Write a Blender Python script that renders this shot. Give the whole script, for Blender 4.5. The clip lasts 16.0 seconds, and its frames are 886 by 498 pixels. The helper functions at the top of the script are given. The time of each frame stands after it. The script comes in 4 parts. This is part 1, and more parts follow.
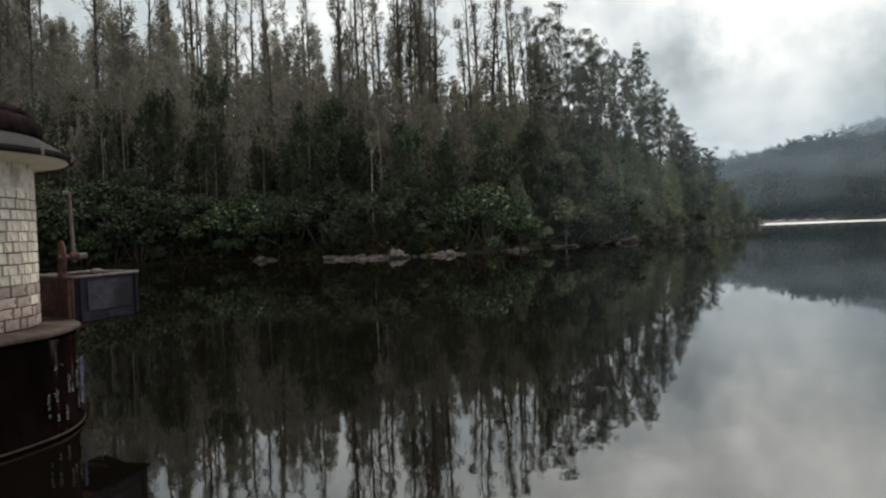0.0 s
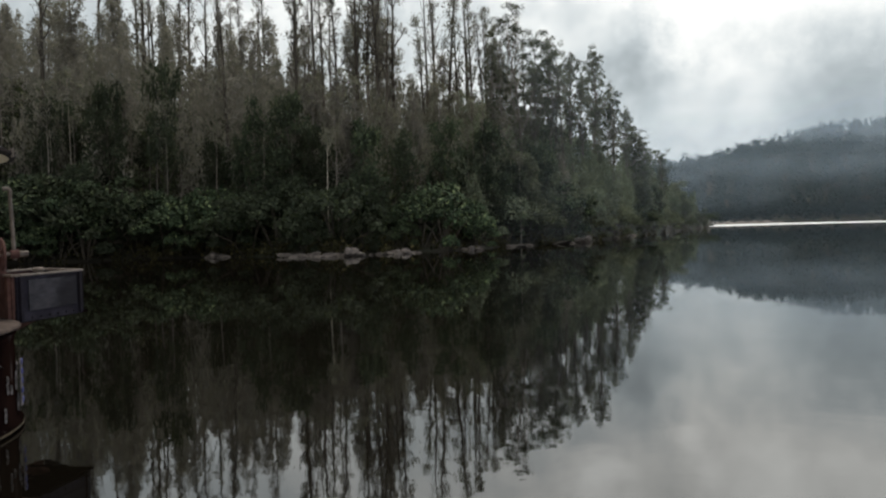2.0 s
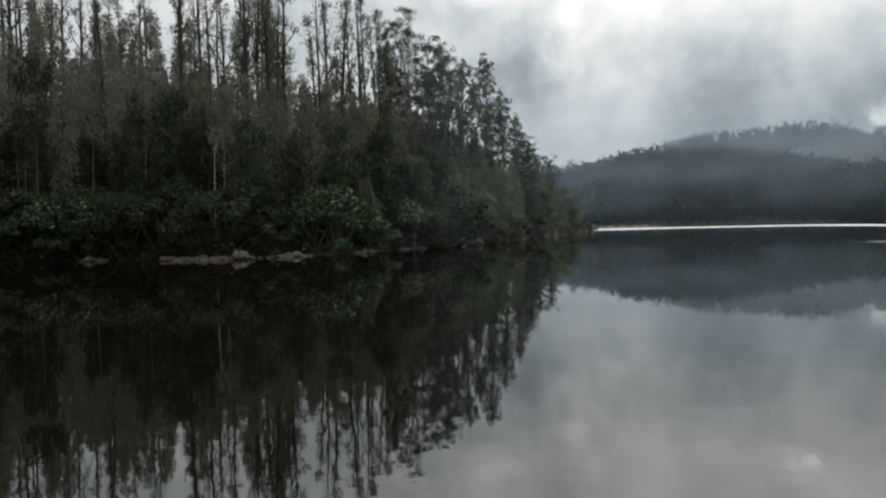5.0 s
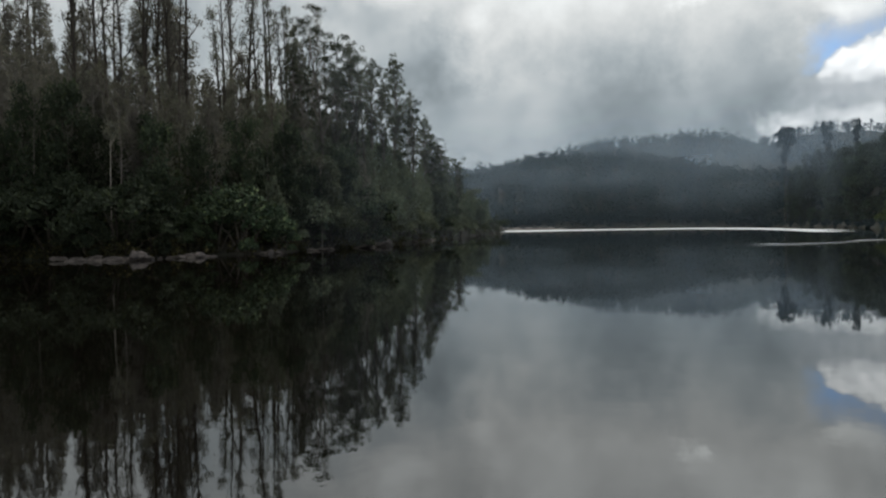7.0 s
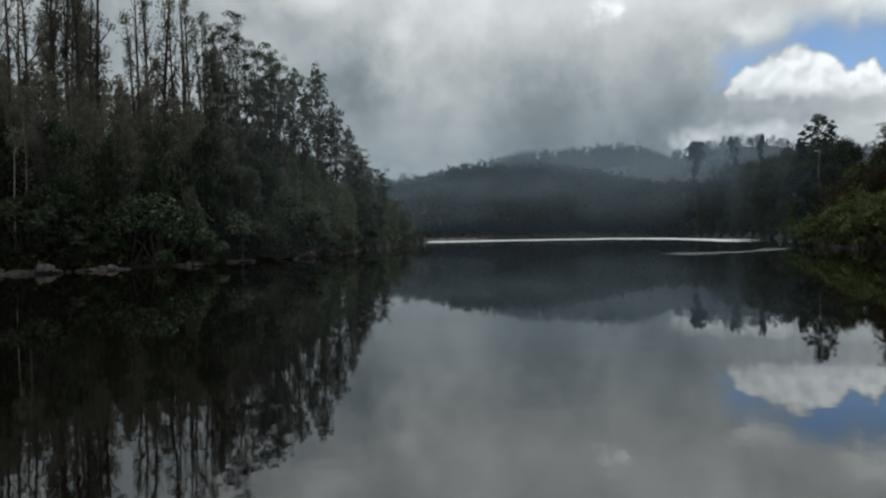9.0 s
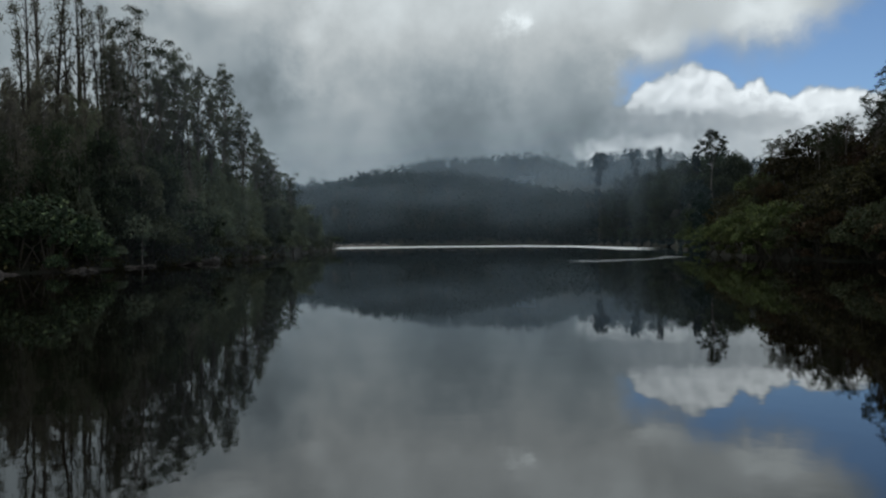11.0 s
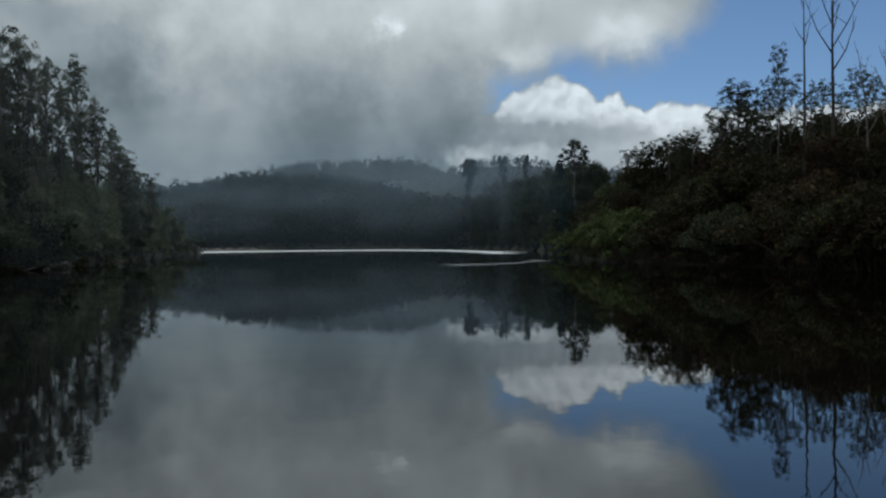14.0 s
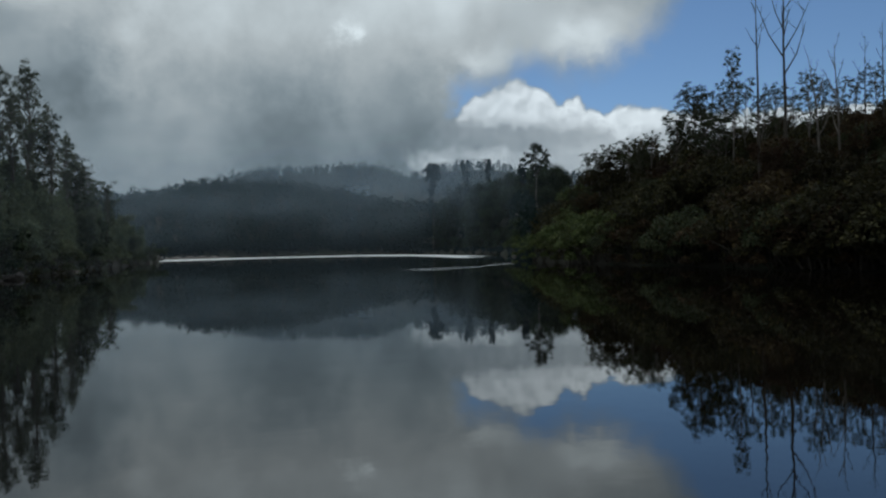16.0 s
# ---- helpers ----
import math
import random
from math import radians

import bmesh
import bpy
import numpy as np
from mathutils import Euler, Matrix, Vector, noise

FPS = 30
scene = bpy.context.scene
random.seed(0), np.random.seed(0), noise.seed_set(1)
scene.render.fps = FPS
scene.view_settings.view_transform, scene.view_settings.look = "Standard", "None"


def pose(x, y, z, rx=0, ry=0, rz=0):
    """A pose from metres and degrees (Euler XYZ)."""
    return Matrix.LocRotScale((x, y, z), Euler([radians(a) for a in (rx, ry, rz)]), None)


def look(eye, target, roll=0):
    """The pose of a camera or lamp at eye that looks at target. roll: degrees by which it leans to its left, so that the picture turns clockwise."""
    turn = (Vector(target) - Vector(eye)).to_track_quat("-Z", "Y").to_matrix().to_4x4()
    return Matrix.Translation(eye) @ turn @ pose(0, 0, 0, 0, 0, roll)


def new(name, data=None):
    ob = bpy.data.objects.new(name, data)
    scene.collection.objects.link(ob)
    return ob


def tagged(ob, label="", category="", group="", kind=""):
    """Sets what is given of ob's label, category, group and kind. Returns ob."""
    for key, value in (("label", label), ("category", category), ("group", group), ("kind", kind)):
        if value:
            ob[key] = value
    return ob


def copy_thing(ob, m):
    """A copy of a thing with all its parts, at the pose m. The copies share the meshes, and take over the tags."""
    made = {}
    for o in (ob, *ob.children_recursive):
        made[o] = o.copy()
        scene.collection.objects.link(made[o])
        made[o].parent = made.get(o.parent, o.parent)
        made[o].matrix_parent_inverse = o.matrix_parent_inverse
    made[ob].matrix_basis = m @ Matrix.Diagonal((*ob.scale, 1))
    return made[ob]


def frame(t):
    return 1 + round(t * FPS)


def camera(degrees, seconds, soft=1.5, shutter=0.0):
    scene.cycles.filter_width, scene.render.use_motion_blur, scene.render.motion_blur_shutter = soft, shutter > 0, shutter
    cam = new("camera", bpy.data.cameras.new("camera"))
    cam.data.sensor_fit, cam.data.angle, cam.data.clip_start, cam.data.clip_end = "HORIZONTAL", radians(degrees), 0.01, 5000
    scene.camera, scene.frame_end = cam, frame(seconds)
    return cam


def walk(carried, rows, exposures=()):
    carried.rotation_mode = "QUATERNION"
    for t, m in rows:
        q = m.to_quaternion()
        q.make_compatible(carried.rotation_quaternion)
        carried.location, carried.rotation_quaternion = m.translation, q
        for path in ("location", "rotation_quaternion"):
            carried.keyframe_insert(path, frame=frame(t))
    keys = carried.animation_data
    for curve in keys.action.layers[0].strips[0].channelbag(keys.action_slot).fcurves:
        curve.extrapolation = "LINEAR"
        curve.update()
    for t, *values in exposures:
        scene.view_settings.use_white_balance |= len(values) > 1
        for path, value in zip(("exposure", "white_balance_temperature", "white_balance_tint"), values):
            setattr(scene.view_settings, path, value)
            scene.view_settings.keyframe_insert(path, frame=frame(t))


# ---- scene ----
cam = camera(62.66, 16.0, soft=2.3)
EYE = (0.0, 0.0, 2.2)
LIFTING, LIFTED = (0.016, 0.0, 2.216), (0.034, 0.0, 2.238)
walk(cam, [
    (0, pose(*EYE, 88.63, 2.10, 0.00)),
    (0.5, pose(*LIFTING, 88.69, 1.96, -0.73)),
    (1, pose(*LIFTED, 88.37, 1.77, -1.62)),
    (1.5, pose(*LIFTED, 88.40, 1.60, -2.62)),
    (2, pose(*LIFTED, 88.38, 1.52, -3.45)),
    (2.5, pose(*LIFTED, 88.34, 1.62, -4.48)),
    (3, pose(*LIFTED, 88.37, 1.53, -5.82)),
    (3.5, pose(*LIFTED, 88.35, 1.52, -7.23)),
    (4, pose(*LIFTED, 88.40, 1.49, -8.66)),
    (6.5, pose(*LIFTED, 88.33, 0.94, -17.22)),
    (7, pose(*LIFTED, 88.36, 0.89, -19.00)),
    (7.5, pose(*LIFTED, 88.44, 0.90, -20.50)),
    (8, pose(*LIFTED, 88.47, 1.04, -21.86)),
    (8.5, pose(*LIFTED, 88.82, 1.03, -23.38)),
    (9, pose(*LIFTED, 89.11, 1.04, -24.97)),
    (9.5, pose(*LIFTED, 89.17, 0.88, -26.83)),
    (10, pose(*LIFTED, 89.30, 0.86, -28.83)),
    (12.5, pose(*LIFTED, 89.54, 0.06, -36.71)),
    (13, pose(*LIFTED, 89.49, 0.10, -38.73)),
    (13.5, pose(*LIFTED, 89.52, 0.37, -40.50)),
    (14, pose(*LIFTED, 89.74, 0.50, -42.07)),
    (14.5, pose(*LIFTED, 89.87, 0.82, -43.29)),
    (15, pose(*LIFTED, 89.90, 0.95, -44.23)),
    (15.5, pose(*LIFTED, 89.90, 1.18, -44.64)),
    (16, pose(*LIFTED, 90.05, 1.37, -44.91)),
], exposures=[(0, 0.1, 6500, 10), (4, -0.15, 6400, 10), (6.5, -0.55, 6250, 9), (9, -0.95, 6080, 7), (12.5, -1.25, 5800, 4), (16, -1.35, 5700, 3)])

# ---- world, sun ----
SUN_AZ, SUN_EL = 28.0, 54.0  # bearing clockwise from +y, height, in degrees


class Nodes:
    """A short way to write node trees."""

    def __init__(self, tree):
        self.tree = tree
        tree.nodes.clear()

    def add(self, kind, **settings):
        node = self.tree.nodes.new(kind)
        for key, value in settings.items():
            self.put(node.inputs[key], value)
        return node

    def put(self, socket, value):
        if isinstance(value, bpy.types.NodeSocket):
            self.tree.links.new(value, socket)
        elif value is not None:
            socket.default_value = value

    def math(self, op, a, b=None, c=None, clamp=False):
        node = self.tree.nodes.new("ShaderNodeMath")
        node.operation, node.use_clamp = op, clamp
        for socket, value in zip(node.inputs, (a, b, c)):
            self.put(socket, value)
        return node.outputs[0]

    def smooth(self, x, lo, hi):
        node = self.tree.nodes.new("ShaderNodeMapRange")
        node.interpolation_type = "SMOOTHSTEP"
        for k, value in enumerate((x, lo, hi, 0.0, 1.0)):
            self.put(node.inputs[k], value)
        return node.outputs[0]

    def mix(self, f, a, b, blend="MIX"):
        node = self.tree.nodes.new("ShaderNodeMix")
        node.data_type, node.blend_type = "RGBA", blend
        for k, value in ((0, f), (6, a), (7, b)):
            self.put(node.inputs[k], value)
        return node.outputs[2]

    def noise(self, vec, scale, detail=4.0, rough=0.55, out="Fac"):
        node = self.tree.nodes.new("ShaderNodeTexNoise")
        self.put(node.inputs["Vector"], vec)
        node.inputs["Scale"].default_value = scale
        node.inputs["Detail"].default_value = detail
        node.inputs["Roughness"].default_value = rough
        return node.outputs[out]

    def ramp(self, x, stops, interpolation="LINEAR"):
        node = self.tree.nodes.new("ShaderNodeValToRGB")
        node.color_ramp.interpolation = interpolation
        el = node.color_ramp.elements
        while len(el) < len(stops):
            el.new(0.5)
        for e, (p, c) in zip(el, stops):
            e.position = p
            e.color = (*c, 1) if isinstance(c, tuple) else (c, c, c, 1)
        self.put(node.inputs[0], x)
        return node.outputs[0]

    def curve(self, x, stops, lo, hi, peak, bend="LINEAR"):
        """A height by bearing, smooth between the stops."""
        t = self.math("DIVIDE", self.math("SUBTRACT", x, lo), hi - lo)
        return self.math("MULTIPLY", self.ramp(t, [((p - lo) / (hi - lo), v / peak) for p, v in stops], bend), peak)


def make_world():
    world = bpy.data.worlds.new("sky")
    scene.world = world
    world.use_nodes = True
    n = Nodes(world.node_tree)
    way = n.add("ShaderNodeTexCoord").outputs["Generated"]
    xyz = n.add("ShaderNodeSeparateXYZ", Vector=way)
    az0 = n.math("DEGREES", n.math("ARCTAN2", xyz.outputs[0], xyz.outputs[1]))
    el0 = n.math("DEGREES", n.math("ARCSINE", xyz.outputs[2]))
    soft = n.noise(way, 5.0, 5, 0.55)
    fine = n.noise(way, 22.0, 6, 0.6)
    puff = n.noise(way, 60.0, 4, 0.6)
    # bearing and height, stirred by the cloud's own turbulence
    az = n.math("ADD", az0, n.math("MULTIPLY", n.math("SUBTRACT", fine, 0.5), 5.0))
    el = n.math("ADD", el0, n.math("MULTIPLY", n.math("SUBTRACT", n.noise(way, 19.0, 6, 0.6), 0.5), 4.0))
    # cauliflower lumps at two sizes, and the same a step towards the sun, for their lit sides
    def lumps_at(shift):
        warp = n.add("ShaderNodeVectorMath")
        warp.operation = "MULTIPLY_ADD"
        n.put(warp.inputs[0], n.noise(way, 30.0, 3, 0.5, "Color"))
        warp.inputs[1].default_value = (0.035, 0.035, 0.035)
        step = n.add("ShaderNodeVectorMath")
        step.inputs[1].default_value = shift
        n.put(step.inputs[0], way)
        n.put(warp.inputs[2], step.outputs[0])
        both = []
        for scale in (42.0, 95.0):
            cell = n.add("ShaderNodeTexVoronoi", Vector=warp.outputs[0], Scale=scale)
            cell.feature = "SMOOTH_F1"
            both.append(cell.outputs["Distance"])
        return n.math("ADD", n.math("MULTIPLY", both[0], 0.7), n.math("MULTIPLY", both[1], 0.3))

    lump = lumps_at((0, 0, 0))
    sunward = n.math("SUBTRACT", lumps_at((-0.004, 0.002, 0.007)), lump)
    ce = n.math("ADD", el0, n.math("ADD", n.math("MULTIPLY", n.math("SUBTRACT", lump, 0.30), 1.4), n.math("MULTIPLY", n.math("SUBTRACT", puff, 0.5), 0.5)))

    # grey layer, brighter where it is thin towards the hidden sun
    grey = n.math("ADD", 0.50, n.math("MULTIPLY", n.smooth(soft, 0.36, 0.64), 0.30))
    grey = n.math("ADD", grey, n.math("MULTIPLY", n.math("SUBTRACT", fine, 0.5), 0.34))
    fall = n.add("ShaderNodeMapping", Vector=way, Scale=(1, 1, 0.18)).outputs[0]
    grey = n.math("ADD", grey, n.math("MULTIPLY", n.math("SUBTRACT", n.noise(fall, 14.0, 3, 0.5), 0.5), 0.30))
    grey = n.math("ADD", grey, n.math("MULTIPLY", n.smooth(el, 9.0, 20.0), 0.18))
    for a, e, sa, se, amp in CLOUD_GLOW:
        u = n.math("DIVIDE", n.math("SUBTRACT", az, a), sa)
        v = n.math("DIVIDE", n.math("SUBTRACT", el, e), se)
        q = n.math("ADD", n.math("MULTIPLY", u, u), n.math("MULTIPLY", v, v))
        grey = n.math("ADD", grey, n.math("MULTIPLY", n.math("EXPONENT", n.math("MULTIPLY", q, -1.0)), amp))
    grey = n.math("MULTIPLY", grey, n.math("ADD", 1.0, n.math("MULTIPLY", n.smooth(el0, 24.0, 70.0), 1.0)))
    tone = n.mix(n.smooth(grey, 0.45, 1.2), (0.86, 0.96, 1.0, 1), (1.0, 1.0, 0.965, 1))
    layer = n.mix(1.0, tone, grey, "MULTIPLY")

    # cumulus bank: white heads, grey foot
    top = n.curve(az0, CUMULUS_TOP, 40, 80, 20, "B_SPLINE")
    depth = n.math("SUBTRACT", top, ce)
    base = n.curve(az0, CUMULUS_HEAD, 40, 80, 20)
    ragged = n.math("ADD", base, n.math("MULTIPLY", n.math("SUBTRACT", fine, 0.5), 4.5))
    head = n.math("MULTIPLY", n.smooth(n.math("SUBTRACT", ce, ragged), -1.0, 0.7), n.smooth(az, 45.6, 46.8))
    lit = n.math("ADD", 0.84, n.math("MULTIPLY", sunward, 1.3), clamp=True)
    body = n.mix(0.55, layer, (0.86, 0.88, 0.90, 1))
    body = n.mix(n.math("MULTIPLY", n.smooth(puff, 0.42, 0.62), 0.25), body, (1.25, 1.25, 1.22, 1))
    body = n.mix(n.math("MULTIPLY", n.smooth(az, 50.0, 58.0), 0.4), body, (1.3, 1.3, 1.28, 1))
    body = n.mix(n.smooth(az, 44.0, 47.5), layer, body)
    bank = n.mix(n.math("MULTIPLY", head, lit), body, (2.05, 2.03, 1.98, 1))
    foot = n.math("MULTIPLY", n.smooth(el, 8.2, 6.9), n.math("MULTIPLY", n.smooth(az, 42.0, 44.5), n.math("ADD", 0.45, n.math("MULTIPLY", n.smooth(az, 53.0, 49.0), 0.55))))
    bank = n.mix(n.math("MULTIPLY", foot, n.math("ADD", 0.45, n.math("MULTIPLY", n.smooth(fine, 0.35, 0.6), 0.4))), bank, (1.75, 1.74, 1.7, 1))

    # the gap of blue between the bank and the layer above
    roof = n.curve(az0, LAYER_FOOT, 40, 80, 45)
    gap = n.math("MULTIPLY", n.smooth(depth, 0.15, -0.35), n.smooth(n.math("SUBTRACT", el, roof), 1.4, -2.4))
    gap = n.math("MULTIPLY", gap, n.math("MULTIPLY", n.smooth(az, 45.0, 47.5), n.smooth(az0, 130.0, 105.0)))
    cloudy = n.mix(n.smooth(depth, -0.3, 0.4), layer, bank)
    sky = n.add("ShaderNodeTexSky")
    sky.sky_type, sky.sun_disc = "NISHITA", False
    sky.sun_elevation, sky.sun_rotation = radians(SUN_EL), radians(SUN_AZ)
    sky.altitude, sky.dust_density = 1800.0, 0.4
    blue = n.mix(1.0, sky.outputs[0], (BLUE * 0.96, BLUE * 0.97, BLUE * 0.99, 1), "MULTIPLY")
    colour = n.mix(gap, cloudy, blue)
    back = n.add("ShaderNodeBackground", Color=colour, Strength=SKY)
    out = n.add("ShaderNodeOutputWorld")
    n.put(out.inputs[0], back.outputs[0])


SKY, BLUE = 1.0, 0.184
CLOUD_GLOW = [(27, 20, 6, 6, 0.42), (32, 26, 26, 12, 0.45), (15.5, 18.5, 3, 2.0, 0.5), (24, 12, 3, 5, 0.2), (38.2, 16.6, 0.9, 0.9, 0.7), (45, 20, 9, 4, 0.4), (48.5, 14.6, 2.6, 1.0, 0.5), (56, 15.6, 3.2, 1.6, 0.65), (36, 9, 7, 4, -0.12), (43, 11, 3, 4, -0.14), (17, 13, 2.5, 4, -0.16), (25, 13.4, 1.6, 1.2, -0.12)]
CUMULUS_TOP = [(40, 9.6), (45.6, 10.0), (46.5, 10.8), (47.8, 12.0), (49.2, 12.5), (50.3, 12.8), (51.8, 12.9), (52.7, 12.3), (53.7, 11.8), (54.1, 11.0), (54.8, 11.5), (55.7, 11.7), (56.3, 10.5), (57.8, 10.1), (58.6, 10.5), (59.5, 10.8), (61.3, 10.3), (62.5, 10.0), (66, 9.6), (80, 9)]
CUMULUS_HEAD = [(40, 10.2), (46.9, 10.3), (50, 10.0), (54.4, 9.9), (56, 9.6), (58, 9.0), (64, 8.6), (80, 8)]
LAYER_FOOT = [(40, 12.9), (46.2, 13.3), (48.3, 13.2), (50, 13.4), (51, 14.5), (52.7, 15.0), (54.4, 13.8), (57, 14.0), (60, 15.4), (62, 17.0), (65, 20), (70, 36), (80, 44)]
make_world()

sun = new("sun", bpy.data.lights.new("sun", "SUN"))
sun.data.energy, sun.data.angle, sun.data.color = 1.5, radians(18), (1.0, 0.94, 0.84)
sun.matrix_world = look((0, 0, 0), (-math.sin(radians(SUN_AZ)) * math.cos(radians(SUN_EL)), -math.cos(radians(SUN_AZ)) * math.cos(radians(SUN_EL)), -math.sin(radians(SUN_EL))))

# ---- materials ----
def material(name):
    mat = bpy.data.materials.new(name)
    mat.use_nodes = True
    return mat, Nodes(mat.node_tree)


def finish(n, shader):
    out = n.add("ShaderNodeOutputMaterial")
    n.put(out.inputs[0], shader)


def leaf_material(name, dark, light, tip, thin=0.35):
    """Leaves: colour by plant and by leaf, some light through the blade."""
    mat, n = material(name)
    isle = n.add("ShaderNodeNewGeometry").outputs["Random Per Island"]
    plant = n.add("ShaderNodeObjectInfo").outputs["Random"]
    place = n.add("ShaderNodeTexCoord").outputs["Object"]
    clump = n.noise(place, 0.45, 3)
    f = n.math("ADD", n.math("MULTIPLY", isle, 0.35), n.math("MULTIPLY", n.smooth(clump, 0.35, 0.7), 0.65))
    colour = n.mix(f, (*dark, 1), (*light, 1))
    colour = n.mix(n.math("MULTIPLY", n.smooth(isle, 0.82, 1.0), n.math("ADD", 0.25, plant)), colour, (*tip, 1))
    hsv = n.add("ShaderNodeHueSaturation", Color=colour)
    n.put(hsv.inputs["Hue"], n.math("ADD", 0.478, n.math("MULTIPLY", plant, 0.04)))
    n.put(hsv.inputs["Value"], n.math("ADD", 0.72, n.math("MULTIPLY", plant, 0.6)))
    skin = n.add("ShaderNodeBsdfPrincipled", Roughness=0.7)
    n.put(skin.inputs["Base Color"], hsv.outputs[0])
    skin.inputs["Specular IOR Level"].default_value = 0.06
    glow = n.add("ShaderNodeBsdfTranslucent")
    n.put(glow.inputs[0], n.mix(1.0, hsv.outputs[0], (1.05, 1.1, 0.85, 1), "MULTIPLY"))
    both = n.add("ShaderNodeMixShader")
    n.put(both.inputs[0], thin)
    n.put(both.inputs[1], skin.outputs[0])
    n.put(both.inputs[2], glow.outputs[0])
    finish(n, both.outputs[0])
    return mat


def rough_material(name, dark, light, scale=3.0, stretch=(1, 1, 1), rough=0.9, bump=0.3, stain=None, metal=0.0, lime=None, shine=0.25):
    """A matt surface with grain, stains and relief."""
    mat, n = material(name)
    place = n.add("ShaderNodeMapping", Vector=n.add("ShaderNodeTexCoord").outputs["Object"], Scale=stretch).outputs[0]
    plant = n.add("ShaderNodeObjectInfo").outputs["Random"]
    grain = n.noise(place, scale, 6, 0.65)
    large = n.noise(place, scale * 0.17, 3)
    colour = n.mix(n.smooth(n.math("ADD", n.math("MULTIPLY", grain, 0.6), n.math("MULTIPLY", large, 0.4)), 0.32, 0.68), (*dark, 1), (*light, 1))
    if stain:
        colour = n.mix(n.math("MULTIPLY", n.smooth(large, 0.5, 0.62), 0.8), colour, (*stain, 1))
    if lime:
        drip = n.noise(n.add("ShaderNodeMapping", Vector=place, Scale=(1, 1, 0.35)).outputs[0], scale * 1.6, 4, 0.6)
        colour = n.mix(n.smooth(drip, 0.57, 0.63), colour, (*lime, 1))
    hsv = n.add("ShaderNodeHueSaturation", Color=colour)
    n.put(hsv.inputs["Value"], n.math("ADD", 0.8, n.math("MULTIPLY", plant, 0.4)))
    skin = n.add("ShaderNodeBsdfPrincipled", Roughness=rough, Metallic=metal)
    n.put(skin.inputs["Base Color"], hsv.outputs[0])
    skin.inputs["Specular IOR Level"].default_value = shine
    relief = n.add("ShaderNodeBump", Height=grain, Strength=bump, Distance=0.03)
    n.put(skin.inputs["Normal"], relief.outputs[0])
    finish(n, skin.outputs[0])
    return mat


def water_material():
    """Still dark water with faint swell, fine ripples and wind-ruffled streaks."""
    mat, n = material("water")
    place = n.add("ShaderNodeTexCoord").outputs["Object"]
    xyz = n.add("ShaderNodeSeparateXYZ", Vector=place)
    far = n.math("SQRT", n.math("ADD", n.math("MULTIPLY", xyz.outputs[0], xyz.outputs[0]), n.math("MULTIPLY", xyz.outputs[1], xyz.outputs[1])))
    az = n.math("DEGREES", n.math("ARCTAN2", xyz.outputs[0], xyz.outputs[1]))
    swell = n.noise(place, 0.7, 2, 0.4)
    ripple = n.noise(place, 4.0, 2, 0.5)
    patch = n.noise(place, 0.05, 3, 0.5)
    calm = n.math("ADD", 0.10, n.math("MULTIPLY", n.smooth(far, 24.0, 6.5), 0.90))
    lively = n.math("MULTIPLY", n.math("ADD", 0.25, n.math("MULTIPLY", n.smooth(patch, 0.4, 0.65), 0.75)), n.math("ADD", 0.06, n.math("MULTIPLY", n.smooth(far, 22.0, 6.5), 0.94)))
    height = n.math("ADD", n.math("MULTIPLY", n.math("MULTIPLY", swell, calm), RIPPLE[0]), n.math("MULTIPLY", n.math("MULTIPLY", ripple, lively), RIPPLE[1]))
    # far water is tilted towards the eye, to shorten the far hills' reflections
    height = n.math("ADD", height, n.math("MULTIPLY", n.math("MINIMUM", n.math("MAXIMUM", n.math("SUBTRACT", far, 15.0), 0.0), 60.0), EYE_TILT))
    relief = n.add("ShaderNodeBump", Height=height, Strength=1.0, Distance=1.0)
    # breeze on the far reach
    reach = n.curve(az, [(19, 320), (30, 345), (38, 340), (42, 280), (46, 190), (52, 170)], 19, 52, 500)
    edge = n.math("ADD", far, n.math("MULTIPLY", n.math("SUBTRACT", n.noise(place, 0.012, 3), 0.5), 40.0))
    breeze = n.math("MULTIPLY", n.math("MULTIPLY", n.smooth(n.math("SUBTRACT", edge, reach), -12.0, 12.0), n.smooth(n.math("SUBTRACT", edge, n.math("MULTIPLY", reach, 1.45)), 20.0, -20.0)), n.math("MULTIPLY", n.smooth(az, 19.0, 20.5), n.smooth(az, 50.0, 46.0)))
    edge2 = n.math("ADD", far, n.math("MULTIPLY", n.math("SUBTRACT", n.noise(place, 0.04, 3), 0.5), 30.0))
    near = n.math("SUBTRACT", edge2, n.curve(az, [(40, 73), (45, 75), (47.5, 80), (49, 94), (52, 100)], 40, 52, 500))
    breeze2 = n.math("MULTIPLY", n.math("MULTIPLY", n.smooth(near, 0.0, 5.0), n.smooth(near, 17.0, 10.0)), n.math("MULTIPLY", n.smooth(az, 40.2, 43.5), n.smooth(az, 51.0, 50.0)))
    ruffle = n.math("MAXIMUM", breeze, n.math("MULTIPLY", breeze2, 0.5))
    gloss = n.add("ShaderNodeBsdfGlossy", Roughness=n.math("ADD", 0.022, n.math("MULTIPLY", ruffle, 0.28)), Color=(0.94, 0.95, 0.945, 1))
    n.put(gloss.inputs["Normal"], relief.outputs[0])
    deep = n.add("ShaderNodeBsdfDiffuse", Color=(0.0034, 0.0027, 0.0018, 1))
    fres = n.add("ShaderNodeFresnel", IOR=WATER_IOR)
    n.put(fres.inputs["Normal"], relief.outputs[0])
    both = n.add("ShaderNodeMixShader")
    n.put(both.inputs[0], fres.outputs[0])
